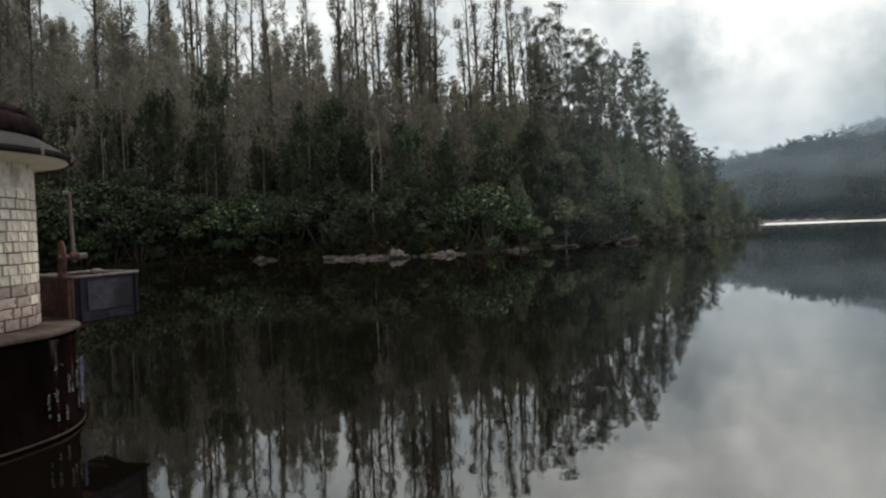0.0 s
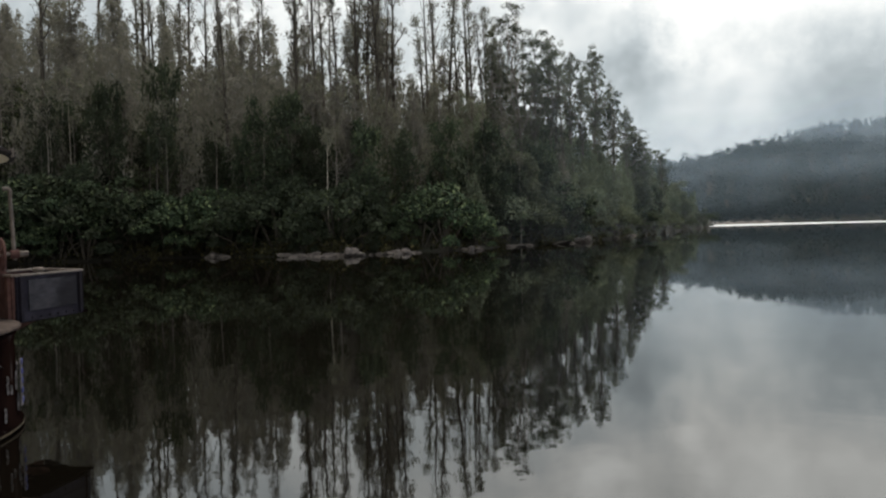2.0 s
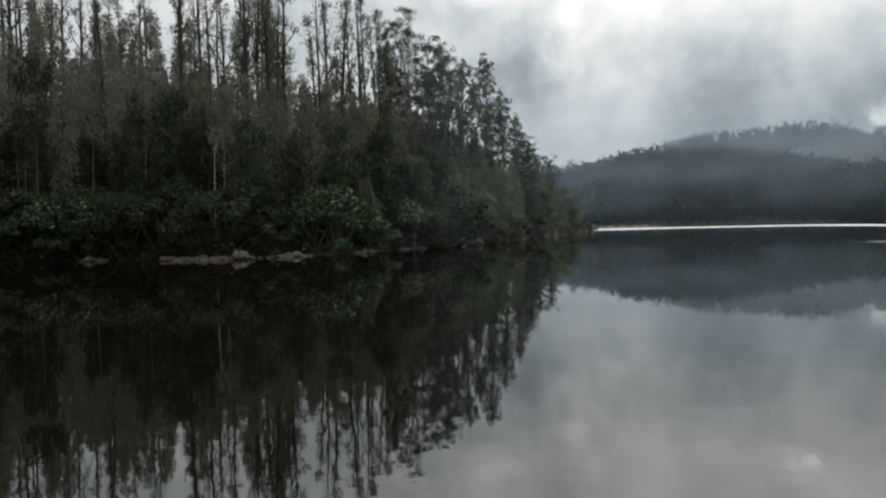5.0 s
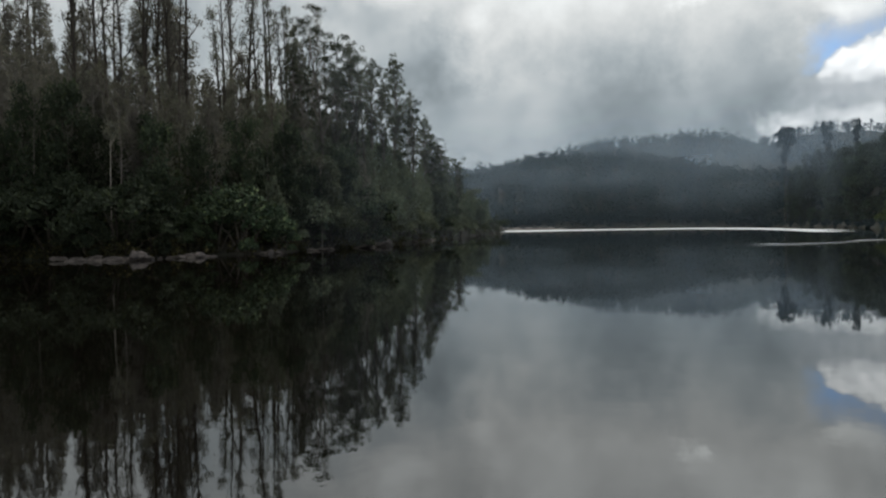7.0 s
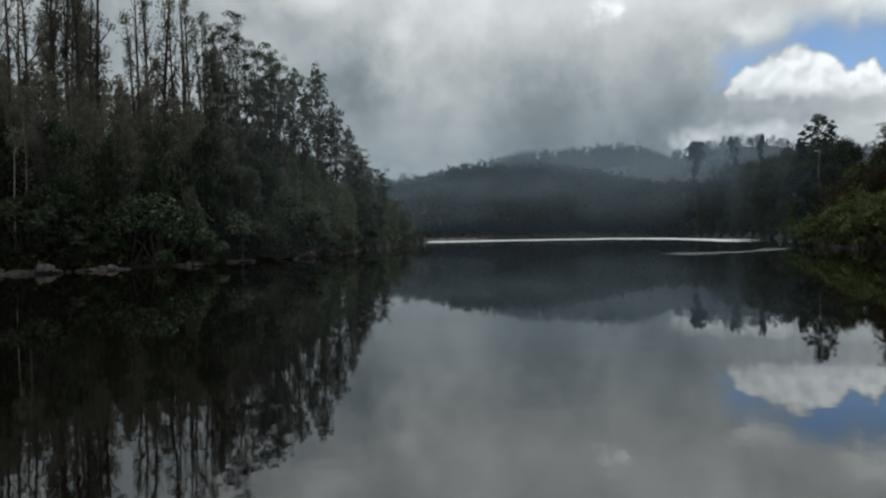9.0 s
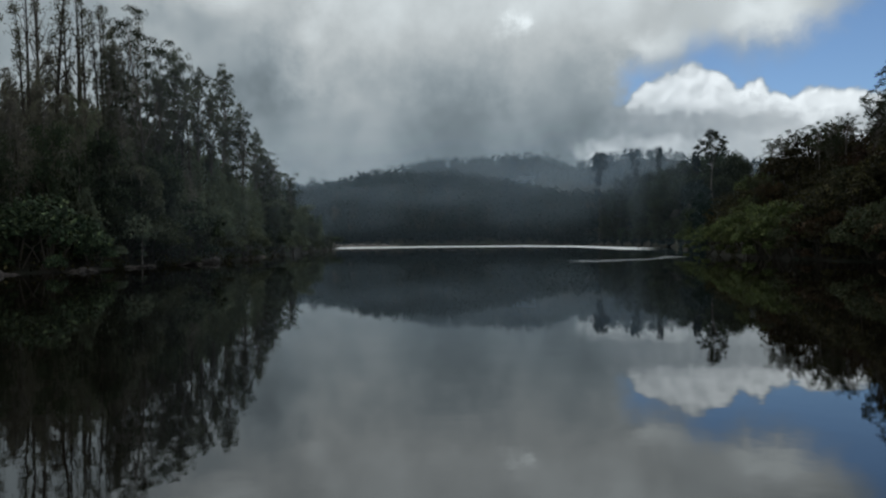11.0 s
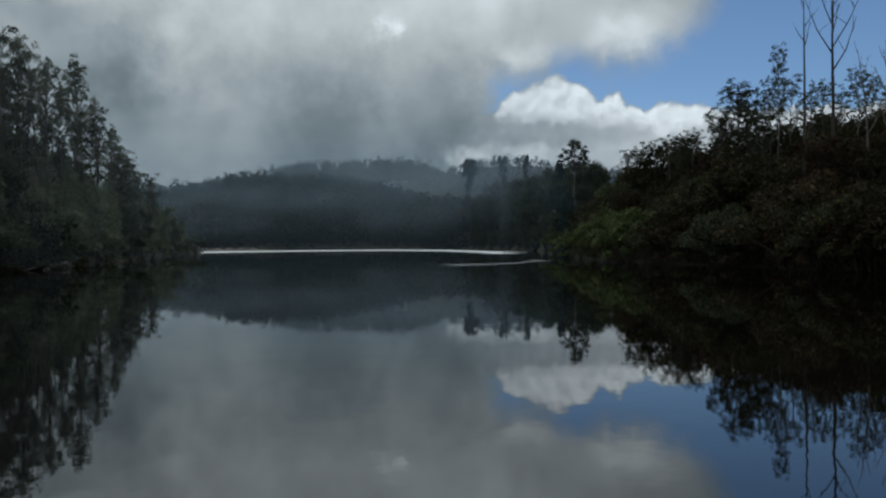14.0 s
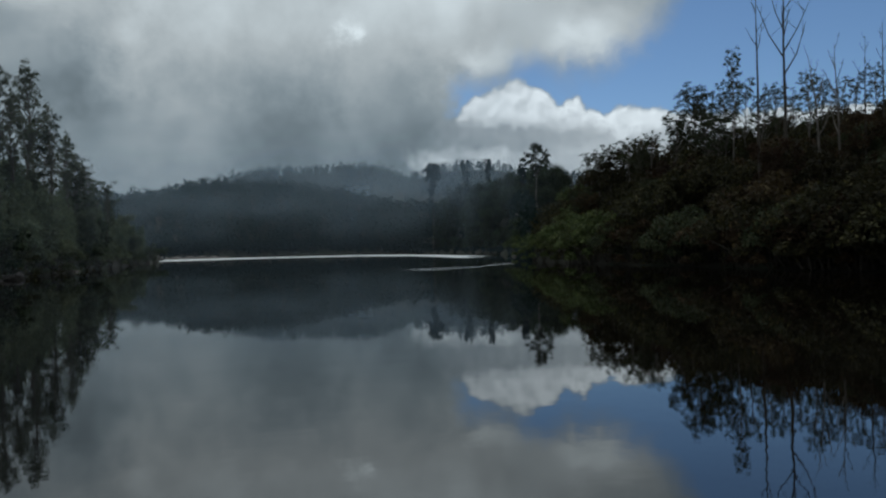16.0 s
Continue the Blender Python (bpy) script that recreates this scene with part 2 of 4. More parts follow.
    n.put(both.inputs[1], deep.outputs[0])
    n.put(both.inputs[2], gloss.outputs[0])
    finish(n, both.outputs[0])
    return mat


def mist_material(name, lo, hi, z0, z1, scale, ends):
    """Thin mist: scatters the daylight, lets the rest through, and thins out upwards and to both ends."""
    mat, n = material(name)
    place = n.add("ShaderNodeTexCoord").outputs["Object"]
    xyz = n.add("ShaderNodeSeparateXYZ", Vector=place)
    az = n.math("DEGREES", n.math("ARCTAN2", xyz.outputs[0], xyz.outputs[1]))
    wisp = n.noise(n.add("ShaderNodeMapping", Vector=place, Scale=(1, 1, 3.0)).outputs[0], scale, 5, 0.55)
    z = n.math("ADD", xyz.outputs[2], n.math("MULTIPLY", n.math("SUBTRACT", wisp, 0.5), z1 * 0.5))
    f = n.math("ADD", lo, n.math("MULTIPLY", n.smooth(z, 5.0, z0), hi - lo))
    f = n.math("MULTIPLY", f, n.math("ADD", 0.8, n.math("MULTIPLY", n.smooth(wisp, 0.33, 0.68), 0.35)))
    f = n.math("MULTIPLY", f, n.smooth(z, z1, z0))
    f = n.math("MULTIPLY", f, n.math("MULTIPLY", n.smooth(az, ends[0], ends[1]), n.smooth(az, ends[3], ends[2])), clamp=True)
    clear = n.add("ShaderNodeBsdfTransparent")
    white = n.add("ShaderNodeBsdfTranslucent", Color=(0.63, 0.76, 0.88, 1))
    matt = n.add("ShaderNodeBsdfDiffuse", Color=(0.63, 0.76, 0.88, 1))
    scatter = n.add("ShaderNodeMixShader")
    n.put(scatter.inputs[0], 0.5)
    n.put(scatter.inputs[1], white.outputs[0])
    n.put(scatter.inputs[2], matt.outputs[0])
    both = n.add("ShaderNodeMixShader")
    n.put(both.inputs[0], f)
    n.put(both.inputs[1], clear.outputs[0])
    n.put(both.inputs[2], scatter.outputs[0])
    finish(n, both.outputs[0])
    return mat


RIPPLE, EYE_TILT, WATER_IOR = (0.0042, 0.0022), 0.0028, 2.0
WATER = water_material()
GROUND = rough_material("forest_floor", (0.012, 0.011, 0.007), (0.034, 0.029, 0.02), 0.8, stain=(0.015, 0.021, 0.01))
BARK_GREY = rough_material("bark_grey", (0.07, 0.06, 0.052), (0.22, 0.19, 0.165), 2.0, (1, 1, 0.2))
BARK_PALE = rough_material("bark_pale", (0.18, 0.158, 0.13), (0.38, 0.345, 0.29), 2.0, (1, 1, 0.2))
BARK_DARK = rough_material("bark_dark", (0.03, 0.025, 0.02), (0.09, 0.075, 0.06), 2.0, (1, 1, 0.2))
LEAF_OLIVE = leaf_material("leaves_olive", (0.026, 0.031, 0.018), (0.066, 0.074, 0.043), (0.10, 0.095, 0.055))
LEAF_BROWN = leaf_material("leaves_brown", (0.142, 0.130, 0.121), (0.212, 0.196, 0.182), (0.23, 0.212, 0.195), 0.5)
LEAF_DRAB = leaf_material("leaves_drab", (0.098, 0.094, 0.080), (0.165, 0.158, 0.132), (0.185, 0.175, 0.142), 0.5)
LEAF_DEEP = leaf_material("leaves_deep", (0.022, 0.029, 0.020), (0.056, 0.068, 0.043), (0.082, 0.095, 0.052))
LEAF_FRESH = leaf_material("leaves_fresh", (0.009, 0.015, 0.009), (0.056, 0.076, 0.041), (0.125, 0.148, 0.070), 0.08)
LEAF_WARM = leaf_material("leaves_warm", (0.013, 0.013, 0.008), (0.046, 0.041, 0.020), (0.092, 0.075, 0.036))
LEAF_RUSSET = leaf_material("leaves_russet", (0.020, 0.014, 0.009), (0.062, 0.040, 0.024), (0.11, 0.078, 0.045))
# sunlight on the right bank's edge is put into this leaf colour
LEAF_PAINTED_SUN = leaf_material("leaves_painted_sun", (0.034, 0.044, 0.018), (0.104, 0.124, 0.048), (0.17, 0.175, 0.075))
# sage green, with the haze over the point lightened into the colour
LEAF_SAGE_HAZE = leaf_material("leaves_sage_haze", (0.080, 0.092, 0.068), (0.150, 0.162, 0.118), (0.18, 0.185, 0.13), 0.45)
LEAF_GUM = leaf_material("leaves_gum", (0.080, 0.085, 0.066), (0.145, 0.150, 0.115), (0.17, 0.17, 0.125), 0.45)
# the blue of distant haze is put into the far leaves' colour
LEAF_FAR_HAZE = leaf_material("leaves_far_haze", (0.019, 0.029, 0.032), (0.026, 0.038, 0.042), (0.031, 0.043, 0.044), 0.5)
EARTH = rough_material("pale_earth", (0.10, 0.085, 0.075), (0.22, 0.19, 0.17), 0.6)
STONE = rough_material("shore_stone", (0.024, 0.020, 0.018), (0.125, 0.106, 0.096), 2.4, bump=0.6, stain=(0.035, 0.03, 0.025))

# ---- land and water ----
SHORE = [(-180, 1.0), (-110, 1.0), (-97, 1.5), (-90, 10), (-80, 30), (-60, 60), (-45, 75), (-30, 78), (-15, 75), (-7.3, 68), (-3.8, 65), (0, 68), (6.2, 75), (13.75, 93), (17, 118), (20, 165), (22, 230), (23.0, 268), (23.4, 300), (23.9, 500), (30, 510), (40, 510), (43, 500), (45, 440), (46.5, 385), (48, 335), (50, 265), (51.2, 165), (52, 125), (54.4, 103), (60, 81), (66, 70), (70.5, 61), (76, 58), (82, 52), (90, 40), (96, 6), (98, 1.0), (180, 1.0)]
CREST = [(-180, 2.0), (-100, 2.0), (-60, 34), (-24, 33.5), (-17.5, 29), (-10.8, 25.5), (-4, 21), (6, 19), (13, 14), (18, 10), (22, 6), (23.4, 3.5), (23.9, 2), (43, 8), (45, 20), (50, 24), (52, 9), (54, 10), (57, 13.5), (60, 15.0), (64, 15.0), (66, 14.6), (71, 15.2), (76, 15.6), (90, 16), (100, 2), (180, 2)]
RIDGE_NEAR = [(10, 0), (16, 38), (21.2, 45), (26.4, 59), (33.3, 58.5), (37.4, 54), (40.9, 41), (46, 35), (55, 30), (75, 0)]
RIDGE_FAR = [(10, 0), (16, 70), (23, 72), (26.4, 84), (30.7, 103), (34.4, 108), (39.5, 113), (41, 106), (42.3, 99), (42.8, 103), (44.2, 112), (49.4, 107), (51.3, 97), (60, 84), (80, 0)]


def table(rows, x):
    return np.interp(x, [r[0] for r in rows], [r[1] for r in rows])


def wobble(x, y, size, seed=0.0):
    return noise.noise(Vector((x / size, y / size, seed)))


def land(x, y):
    """Height of the ground over the water."""
    b, r = math.degrees(math.atan2(x, y)), math.hypot(x, y)
    if abs(b) > 97 and r < 60:
        return 0.6
    rs = float(table(SHORE, b))
    wet = rs + (wobble(x, y, 9) * 2.2 + wobble(x, y, 3, 4.0) * 0.6 if rs > 20 else 0)
    d = r - wet
    if d < 0:
        return max(-3.0, d * 0.2)
    c = float(table(CREST, b))
    near = c * (1 - math.exp(-max(0.0, d - 2.5) / 30.0)) + min(d, 2.5) * 0.12 + wobble(x, y, 14, 2.0) * min(1.0, d / 20) * 1.5
    far = 0.0
    if 10 < b < 80 and r > 480:
        z1, z2 = float(table(RIDGE_NEAR, b)), float(table(RIDGE_FAR, b))
        far = float(np.interp(r, [500, 690, 770, 1000, 1400, 2500], [0, z1, max(z1 - 8, 0), z2, z2 * 0.8, z2 * 0.5]))
        far += wobble(x, y, 90, 7.0) * min(1.0, (r - 480) / 150) * 7
    return max(near, far)


def polar(b, r):
    return r * math.sin(radians(b)), r * math.cos(radians(b))


def waterline(b):
    """Distance from the eye's place to the water's edge at that bearing."""
    r = float(table(SHORE, b)) - 5
    while land(*polar(b, r)) < 0.02:
        r += 0.4
    return r


def mesh_of(name, verts, faces, mats, smooth=False):
    mesh = bpy.data.meshes.new(name)
    mesh.from_pydata(verts, [], faces)
    for m in mats if isinstance(mats, (list, tuple)) else [mats]:
        mesh.materials.append(m)
    if smooth:
        mesh.polygons.foreach_set("use_smooth", [True] * len(mesh.polygons))
    mesh.update()
    return mesh


def make_ground():
    bs = [b for b in np.arange(-180, -50, 5)] + [b for b in np.arange(-50, 95, 0.7)] + [b for b in np.arange(95, 180, 5)]
    rs = [0.6 * 1.07 ** k for k in range(67)] + [56 + 1.1 * k for k in range(76)] + [140 + 3.2 * k for k in range(56)] + [320 * 1.035 ** k for k in range(80)]
    verts, faces = [(0, 0, 0.6)], []
    for r in rs:
        for b in bs:
            x, y = polar(b, r)
            verts.append((x, y, land(x, y)))
    nb = len(bs)
    for j in range(nb):
        faces.append((0, 1 + (j + 1) % nb, 1 + j))
    for i in range(len(rs) - 1):
        for j in range(nb):
            a, c = 1 + i * nb + j, 1 + i * nb + (j + 1) % nb
            faces.append((a, c, c + nb, a + nb))
    tagged(new("ground", mesh_of("ground", verts, faces, GROUND, True)), "brown leaf-littered banks and wooded hills round the lake", "ground", kind="structure")


def make_water():
    n, verts, faces = 96, [(0, 0, 0)], []
    for r in (20, 80, 250, 620):
        for k in range(n):
            verts.append((r * math.sin(math.tau * k / n), r * math.cos(math.tau * k / n), 0))
    for k in range(n):
        faces.append((0, 1 + (k + 1) % n, 1 + k))
        for i in range(3):
            a, c = 1 + i * n + k, 1 + i * n + (k + 1) % n
            faces.append((a, c, c + n, a + n))
    tagged(new("water", mesh_of("water", verts, faces, WATER)), "calm dark lake water mirroring trees and clouds", "water", kind="structure")


make_ground()
make_water()


def make_sandbank():
    """A low bare bank of pale earth along the far shore."""
    verts, faces, n, prof = [], [], 44, ((-2.0, -0.3), (0.5, 0.35), (2.5, 1.0), (6.0, 1.0), (11.0, 0.2))
    for k in range(n + 1):
        b = 23.7 + 5.6 * k / n
        high = 1.9 * min(1.0, (n + 1 - k) / 16) * (0.8 + 0.3 * math.sin(k * 0.9) + 0.15 * math.sin(k * 2.3))
        for d, h in prof:
            x, y = polar(b, float(table(SHORE, b)) - 4 + d)
            verts.append((x, y, h * high if h > 0 else h))
    m = len(prof)
    for k in range(n):
        for i in range(m - 1):
            a = k * m + i
            faces.append((a, a + 1, a + m + 1, a + m))
    tagged(new("sandbank", mesh_of("sandbank", verts, faces, EARTH, True)), "low bare bank of pale earth on the far shore", "bank", kind="structure")


make_sandbank()


def make_mist(name, radii, b0, b1, height, mat):
    verts, faces, n = [], [], 60
    for k in range(n + 1):
        b = b0 + (b1 - b0) * k / n
        x, y = polar(b, float(table(radii, b)) * (1 + 0.015 * math.sin(k * 0.7)))
        verts += [(x, y, 0.5), (x, y, height)]
    for k in range(n):
        faces.append((2 * k, 2 * k + 2, 2 * k + 3, 2 * k + 1))
    ob = new(name, mesh_of(name, verts, faces, mat, True))
    ob.visible_shadow = False
    return tagged(ob, "thin grey mist sheet before the far hills and the wooded point", "mist", kind="structure")


make_mist("mist", [(17, 400), (41, 430), (43.5, 440), (45, 410), (46.5, 355), (48, 295), (50, 215), (51.5, 165), (53, 148), (57, 140)], 17, 57, 90, mist_material("mist_thin", 0.06, 0.25, 42, 82, 0.014, (18, 21.5, 46, 56.5)))
make_mist("mist", [(0, 840), (90, 840)], 15, 60, 190, mist_material("mist_thick", 0.06, 0.28, 80, 165, 0.009, (16, 20, 54, 59)))

# sheet added before the wooded point to lighten it as haze would
make_mist("mist", [(4, 66), (10, 78), (14, 88), (17, 112), (20, 155), (22, 215), (23, 250), (24, 258)], 4, 24, 44, mist_material("mist_lightener", 0.045, 0.06, 20, 40, 0.03, (5, 16, 22.8, 23.8)))

# ---- plants ----
def tube_data(lines, sides=6):
    """Vertices and faces of tapered tubes, one for each (points, radii)."""
    verts, faces = [], []
    for pts, radii in lines:
        base = len(verts)
        for i, (p, r) in enumerate(zip(pts, radii)):
            d = (pts[min(i + 1, len(pts) - 1)] - pts[max(i - 1, 0)]).normalized()
            u = d.cross(Vector((0.31, 0.95, 0.05))).normalized()
            v = d.cross(u)
            for k in range(sides):
                a = math.tau * k / sides
                verts.append(p + (u * math.cos(a) + v * math.sin(a)) * r)
        for i in range(len(pts) - 1):
            for k in range(sides):
                a, b = base + i * sides + k, base + i * sides + (k + 1) % sides
                faces.append((a, b, b + sides, a + sides))
        faces.append(tuple(base + (len(pts) - 1) * sides + k for k in range(sides)))
    return verts, faces


def leaf_mesh(name, rng, centres, spread, count, size, mat, droop=0.4, flat=1.0, outward=0.7, shell=0.25, broad=(0.28, 0.5), up=0.5, cap=False):
    """Many small leaves strewn round the given centres; each leaf a bent blade of four corners."""
    c = np.repeat(np.array(centres, float), count, axis=0)
    s = np.repeat(np.array(spread, float), count)[:, None]
    n = len(c)
    p = rng.normal(size=(n, 3))
    p /= np.linalg.norm(p, axis=1, keepdims=True)
    p *= rng.uniform(shell, 1.0, (n, 1)) ** 0.6
    if cap:  # lobes rounded above and open below
        p[:, 2] = np.abs(p[:, 2]) - 0.12
    p[:, 2] *= flat
    c = c + p * s
    d = rng.normal(size=(n, 3))
    d[:, 2] -= droop * 2
    d /= np.linalg.norm(d, axis=1, keepdims=True)
    face = p * outward + rng.normal(size=(n, 3)) * 0.5
    face[:, 2] += outward * up
    w = np.cross(d, face)
    w /= np.linalg.norm(w, axis=1, keepdims=True) + 1e-9
    length = size * rng.uniform(0.6, 1.35, (n, 1))
    wide = length * rng.uniform(*broad, (n, 1))
    sag = np.cross(d, w) * length * 0.12
    v = np.empty((n, 4, 3))
    v[:, 0], v[:, 2] = c - d * length / 2, c + d * length / 2
    v[:, 1], v[:, 3] = c + w * wide / 2 + sag, c - w * wide / 2 + sag
    mesh = bpy.data.meshes.new(name)
    mesh.vertices.add(n * 4)
    mesh.vertices.foreach_set("co", v.ravel())
    mesh.loops.add(n * 4)
    mesh.loops.foreach_set("vertex_index", np.arange(n * 4))
    mesh.polygons.add(n)
    mesh.polygons.foreach_set("loop_start", np.arange(n) * 4)
    mesh.materials.append(mat)
    mesh.update(calc_edges=True)
    return mesh


def sub(name, mesh, parent, label=""):
    ob = new(name, mesh)
    ob.parent = parent
    return tagged(ob, label)


def tree(name, seed, height, bole, crown_from, limbs, reach, rise, leaves, leaf_size, clump, bark, leaf, label, category="tree",
         lean=0.3, ragged=0.0, cap=False, dome=0.0, twigs=3, flat=0.75, group="", split=False, outward=0.8, broad=(0.28, 0.5)):
    """A tree: tapered bowed trunk, limbs that fork, leaves in clumps at the twigs' ends."""
    rng = random.Random(seed)
    nrng = np.random.default_rng(seed)
    root = new(name)
    n = 9
    bow = Vector((rng.uniform(-1, 1), rng.uniform(-1, 1), 0)) * lean
    sway = rng.uniform(0, 6)
    pts = [Vector((0, 0, height * i / (n - 1))) + bow * (i / (n - 1)) ** 2 * 2 + Vector((math.sin(i * 1.3 + sway), math.cos(i * 1.7 + sway), 0)) * 0.10 * lean * (i > 0) for i in range(n)]
    pts[0].z = -0.8
    radii = [bole * (1.25 if i == 0 else (1 - 0.88 * (i / (n - 1)) ** 0.9)) for i in range(n)]
    trunk = [(pts, radii)]

    def along(f):
        k = min(f, 0.999) * (n - 1)
        i = int(k)
        return pts[i].lerp(pts[i + 1], k - i)

    arms, tips, spread = [], [], []
    for k in range(limbs):
        f = crown_from + (1 - crown_from) * (k + rng.uniform(0, 0.9)) / limbs
        g = (f - crown_from) / (1 - crown_from)
        size = reach * ((1 - g) * 0.75 + 0.25) if not dome else reach * (0.45 + 0.55 * math.sin(math.pi * min(1, g * 0.75 + 0.15)))
        size *= rng.uniform(0.6 - ragged, 1.2 + ragged)
        a = k * 2.4 + rng.uniform(-0.6, 0.6)
        out = Vector((math.cos(a), math.sin(a), 0))
        p0 = along(f)
        p1 = p0 + out * size * 0.5 + Vector((0, 0, size * rise * 0.45))
        p2 = p0 + out * size * 0.9 + Vector((0, 0, size * rise * rng.uniform(0.9, 1.2)))
        r = bole * (1 - f) * 0.55 + 0.03
        arms.append(([p0, p1, p2], [r, r * 0.65, r * 0.25]))
        for j in range(twigs):
            q0 = p0.lerp(p1, 0.9) if j % 2 else p1.lerp(p2, 0.4 + 0.3 * rng.random())
            turn = Vector((rng.uniform(-1, 1), rng.uniform(-1, 1), rng.uniform(0.2, 1.0 + rise * 0.6)))
            q2 = q0 + turn.normalized() * size * rng.uniform(0.3, 0.6)
            arms.append(([q0, q0.lerp(q2, 0.5) + Vector((0, 0, 0.06)), q2], [r * 0.4, r * 0.28, 0.015]))
            if rng.random() > ragged:
                tips.append(q2)
                spread.append(clump * rng.uniform(0.6, 1.2 + ragged))
        tips.append(p2)
        spread.append(clump * rng.uniform(0.7, 1.25))
    tips.append(pts[-1])
    spread.append(clump * 0.9)
    v, f = tube_data(trunk, 8 if split else 6)
    if not split:
        w, g = tube_data(arms, 3)
        f += [tuple(i + len(v) for i in q) for q in g]
        v += w
    sub("trunk", mesh_of("trunk", v, f, bark, True), root)
    if split:
        for arm in arms:
            v, f = tube_data([arm], 5)
            sub("branch", mesh_of("branch", v, f, bark, True), root)
    if leaves:
        sub("crown", leaf_mesh("crown", nrng, [tuple(t) for t in tips], spread, leaves, leaf_size, leaf, 0.5, flat, outward, 0.45 if cap else 0.25, broad, 0.5, cap), root)
    root["tall"] = height
    return tagged(root, label, category, group)


def bush(name, seed, width, height, lobes, leaves, leaf_size, leaf, label, category="bush", group=""):
    """A broad-leaved bush: several stems, a heap of leafy lobes of uneven size."""
    rng = random.Random(seed)
    nrng = np.random.default_rng(seed)
    root = new(name)
    stems, tips, spread = [], [], []
    for k in range(lobes):
        a, q = k * 2.4 + rng.uniform(-0.5, 0.5), ((k + 0.5) / lobes) ** 0.5
        z = height * (0.28 + 0.46 * (1 - q * q) * rng.uniform(0.6, 1.2) + 0.22 * rng.random())
        p = Vector((math.cos(a) * q * width / 2, math.sin(a) * q * width / 2, z))
        tips.append(tuple(p))
        spread.append(height * rng.choice([0.13, 0.18, 0.24, 0.31]))
        if k % 2 == 0:
            stems.append(([Vector((p.x * 0.12, p.y * 0.12, -0.4)), Vector((p.x * 0.5, p.y * 0.5, p.z * 0.6)), p], [0.09, 0.06, 0.02]))
    for k in range(lobes // 6):
        a, q = k * 2.4, rng.uniform(0.3, 0.56)
        tips.append((math.cos(a) * q * width, math.sin(a) * q * width, height * rng.uniform(0.08, 0.24)))
        spread.append(height * 0.15)
    v, f = tube_data(stems, 5)
    sub("woody_base", mesh_of("woody_base", v, f, BARK_DARK, True), root)
    sub("foliage", leaf_mesh("foliage", nrng, tips, spread, leaves, leaf_size, leaf, 0.25, 1.05, 1.6, 0.5, (0.38, 0.65), 1.0, True), root)
    return tagged(root, label, category, group)


def put(ob, x, y, scale=1.0, turn=0.0, z=None, lean=0.0, tall=1.0):
    m = pose(x, y, land(x, y) if z is None else z, lean, 0, turn) @ Matrix.Diagonal((scale, scale, scale * tall, 1))
    if not ob.get("placed"):
        ob["placed"] = 1
        ob.matrix_basis = m
        return ob
    keep = ob.scale.copy()
    ob.scale = (1, 1, 1)
    new_one = copy_thing(ob, m)
    ob.scale = keep
    return new_one


rnd = random.Random(11)
WOOD = "trees of the wooded bank"
TALL = [tree("eucalyptus_tree", 20 + k, 24 + k % 3 * 2, 0.30, 0.28, 20, 1.6, 1.5, 27, 0.37, (0.66, 0.55, 0.85)[k % 3], BARK_DARK,
             LEAF_DRAB if k % 2 else LEAF_BROWN, "tall thin half-bare grey eucalyptus on the wooded bank", lean=0.6, ragged=0.4, group=WOOD, twigs=2, flat=1.6) for k in range(6)]
BARE = [tree("bare_tree", 40 + k, 25, 0.30, 0.45, 12, 2.3, 2.0, 4, 0.34, 0.55, BARK_DARK, LEAF_BROWN,
             "tall dark nearly leafless eucalyptus on the wooded bank", lean=0.4, group=WOOD, twigs=1) for k in range(3)]
YOUNG = [tree("young_eucalyptus", 50 + k, 14 + k, 0.13, 0.22, 15, 2.0, 1.4, 27, 0.40, 0.95, BARK_GREY, LEAF_BROWN,
              "slim grey-brown young eucalyptus in dense wood", lean=0.5, group=WOOD, broad=(0.35, 0.6), flat=1.6) for k in range(4)]
LEAFY = [tree("eucalyptus_tree", 60 + k, 22, 0.2, 0.3, 20, 2.6, 1.3, 44, 0.32, 1.0, BARK_PALE if k == 1 else BARK_GREY, LEAF_OLIVE,
              "slender olive-leaved eucalyptus with a domed crown", lean=0.4, dome=1, cap=True, flat=0.9, group=WOOD, broad=(0.35, 0.6)) for k in range(4)]
UNDER = [tree("understory_tree", 80 + k, 9, 0.16, 0.12, 17, 3.0, 0.8, 32, 0.46, 1.15, BARK_DARK, LEAF_DEEP,
              "dense dark green small tree under tall eucalyptus", lean=0.3, dome=1, flat=0.9, outward=1.6, broad=(0.38, 0.65), group=WOOD) for k in range(4)]
POINT = [tree("understory_tree", 84 + k, 9, 0.16, 0.12, 17, 3.0, 0.8, 32, 0.47, 1.15, BARK_GREY, LEAF_SAGE_HAZE,
              "dense sage-green small tree on the wooded point, lightened for haze", lean=0.3, dome=1, flat=0.9, outward=1.6, broad=(0.38, 0.65), group=WOOD) for k in range(2)]
BUSHES = [bush("shore_bush", 100 + k, 7 + k % 2, 5.2 + 0.5 * (k % 3), 15, 165, 0.38, LEAF_FRESH if k % 3 else LEAF_DEEP,
               "dense glossy green bush leaning over the shore", group="bushes along the wooded shore") for k in range(5)]
DULL = [bush("shore_bush", 106 + k, 7 + k, 5.2 + 0.5 * k, 15, 165, 0.38, (LEAF_SAGE_HAZE, LEAF_OLIVE)[k],
             "dull sage-green bush leaning over the shore, one kind lightened for haze", group="bushes along the wooded shore") for k in range(2)]
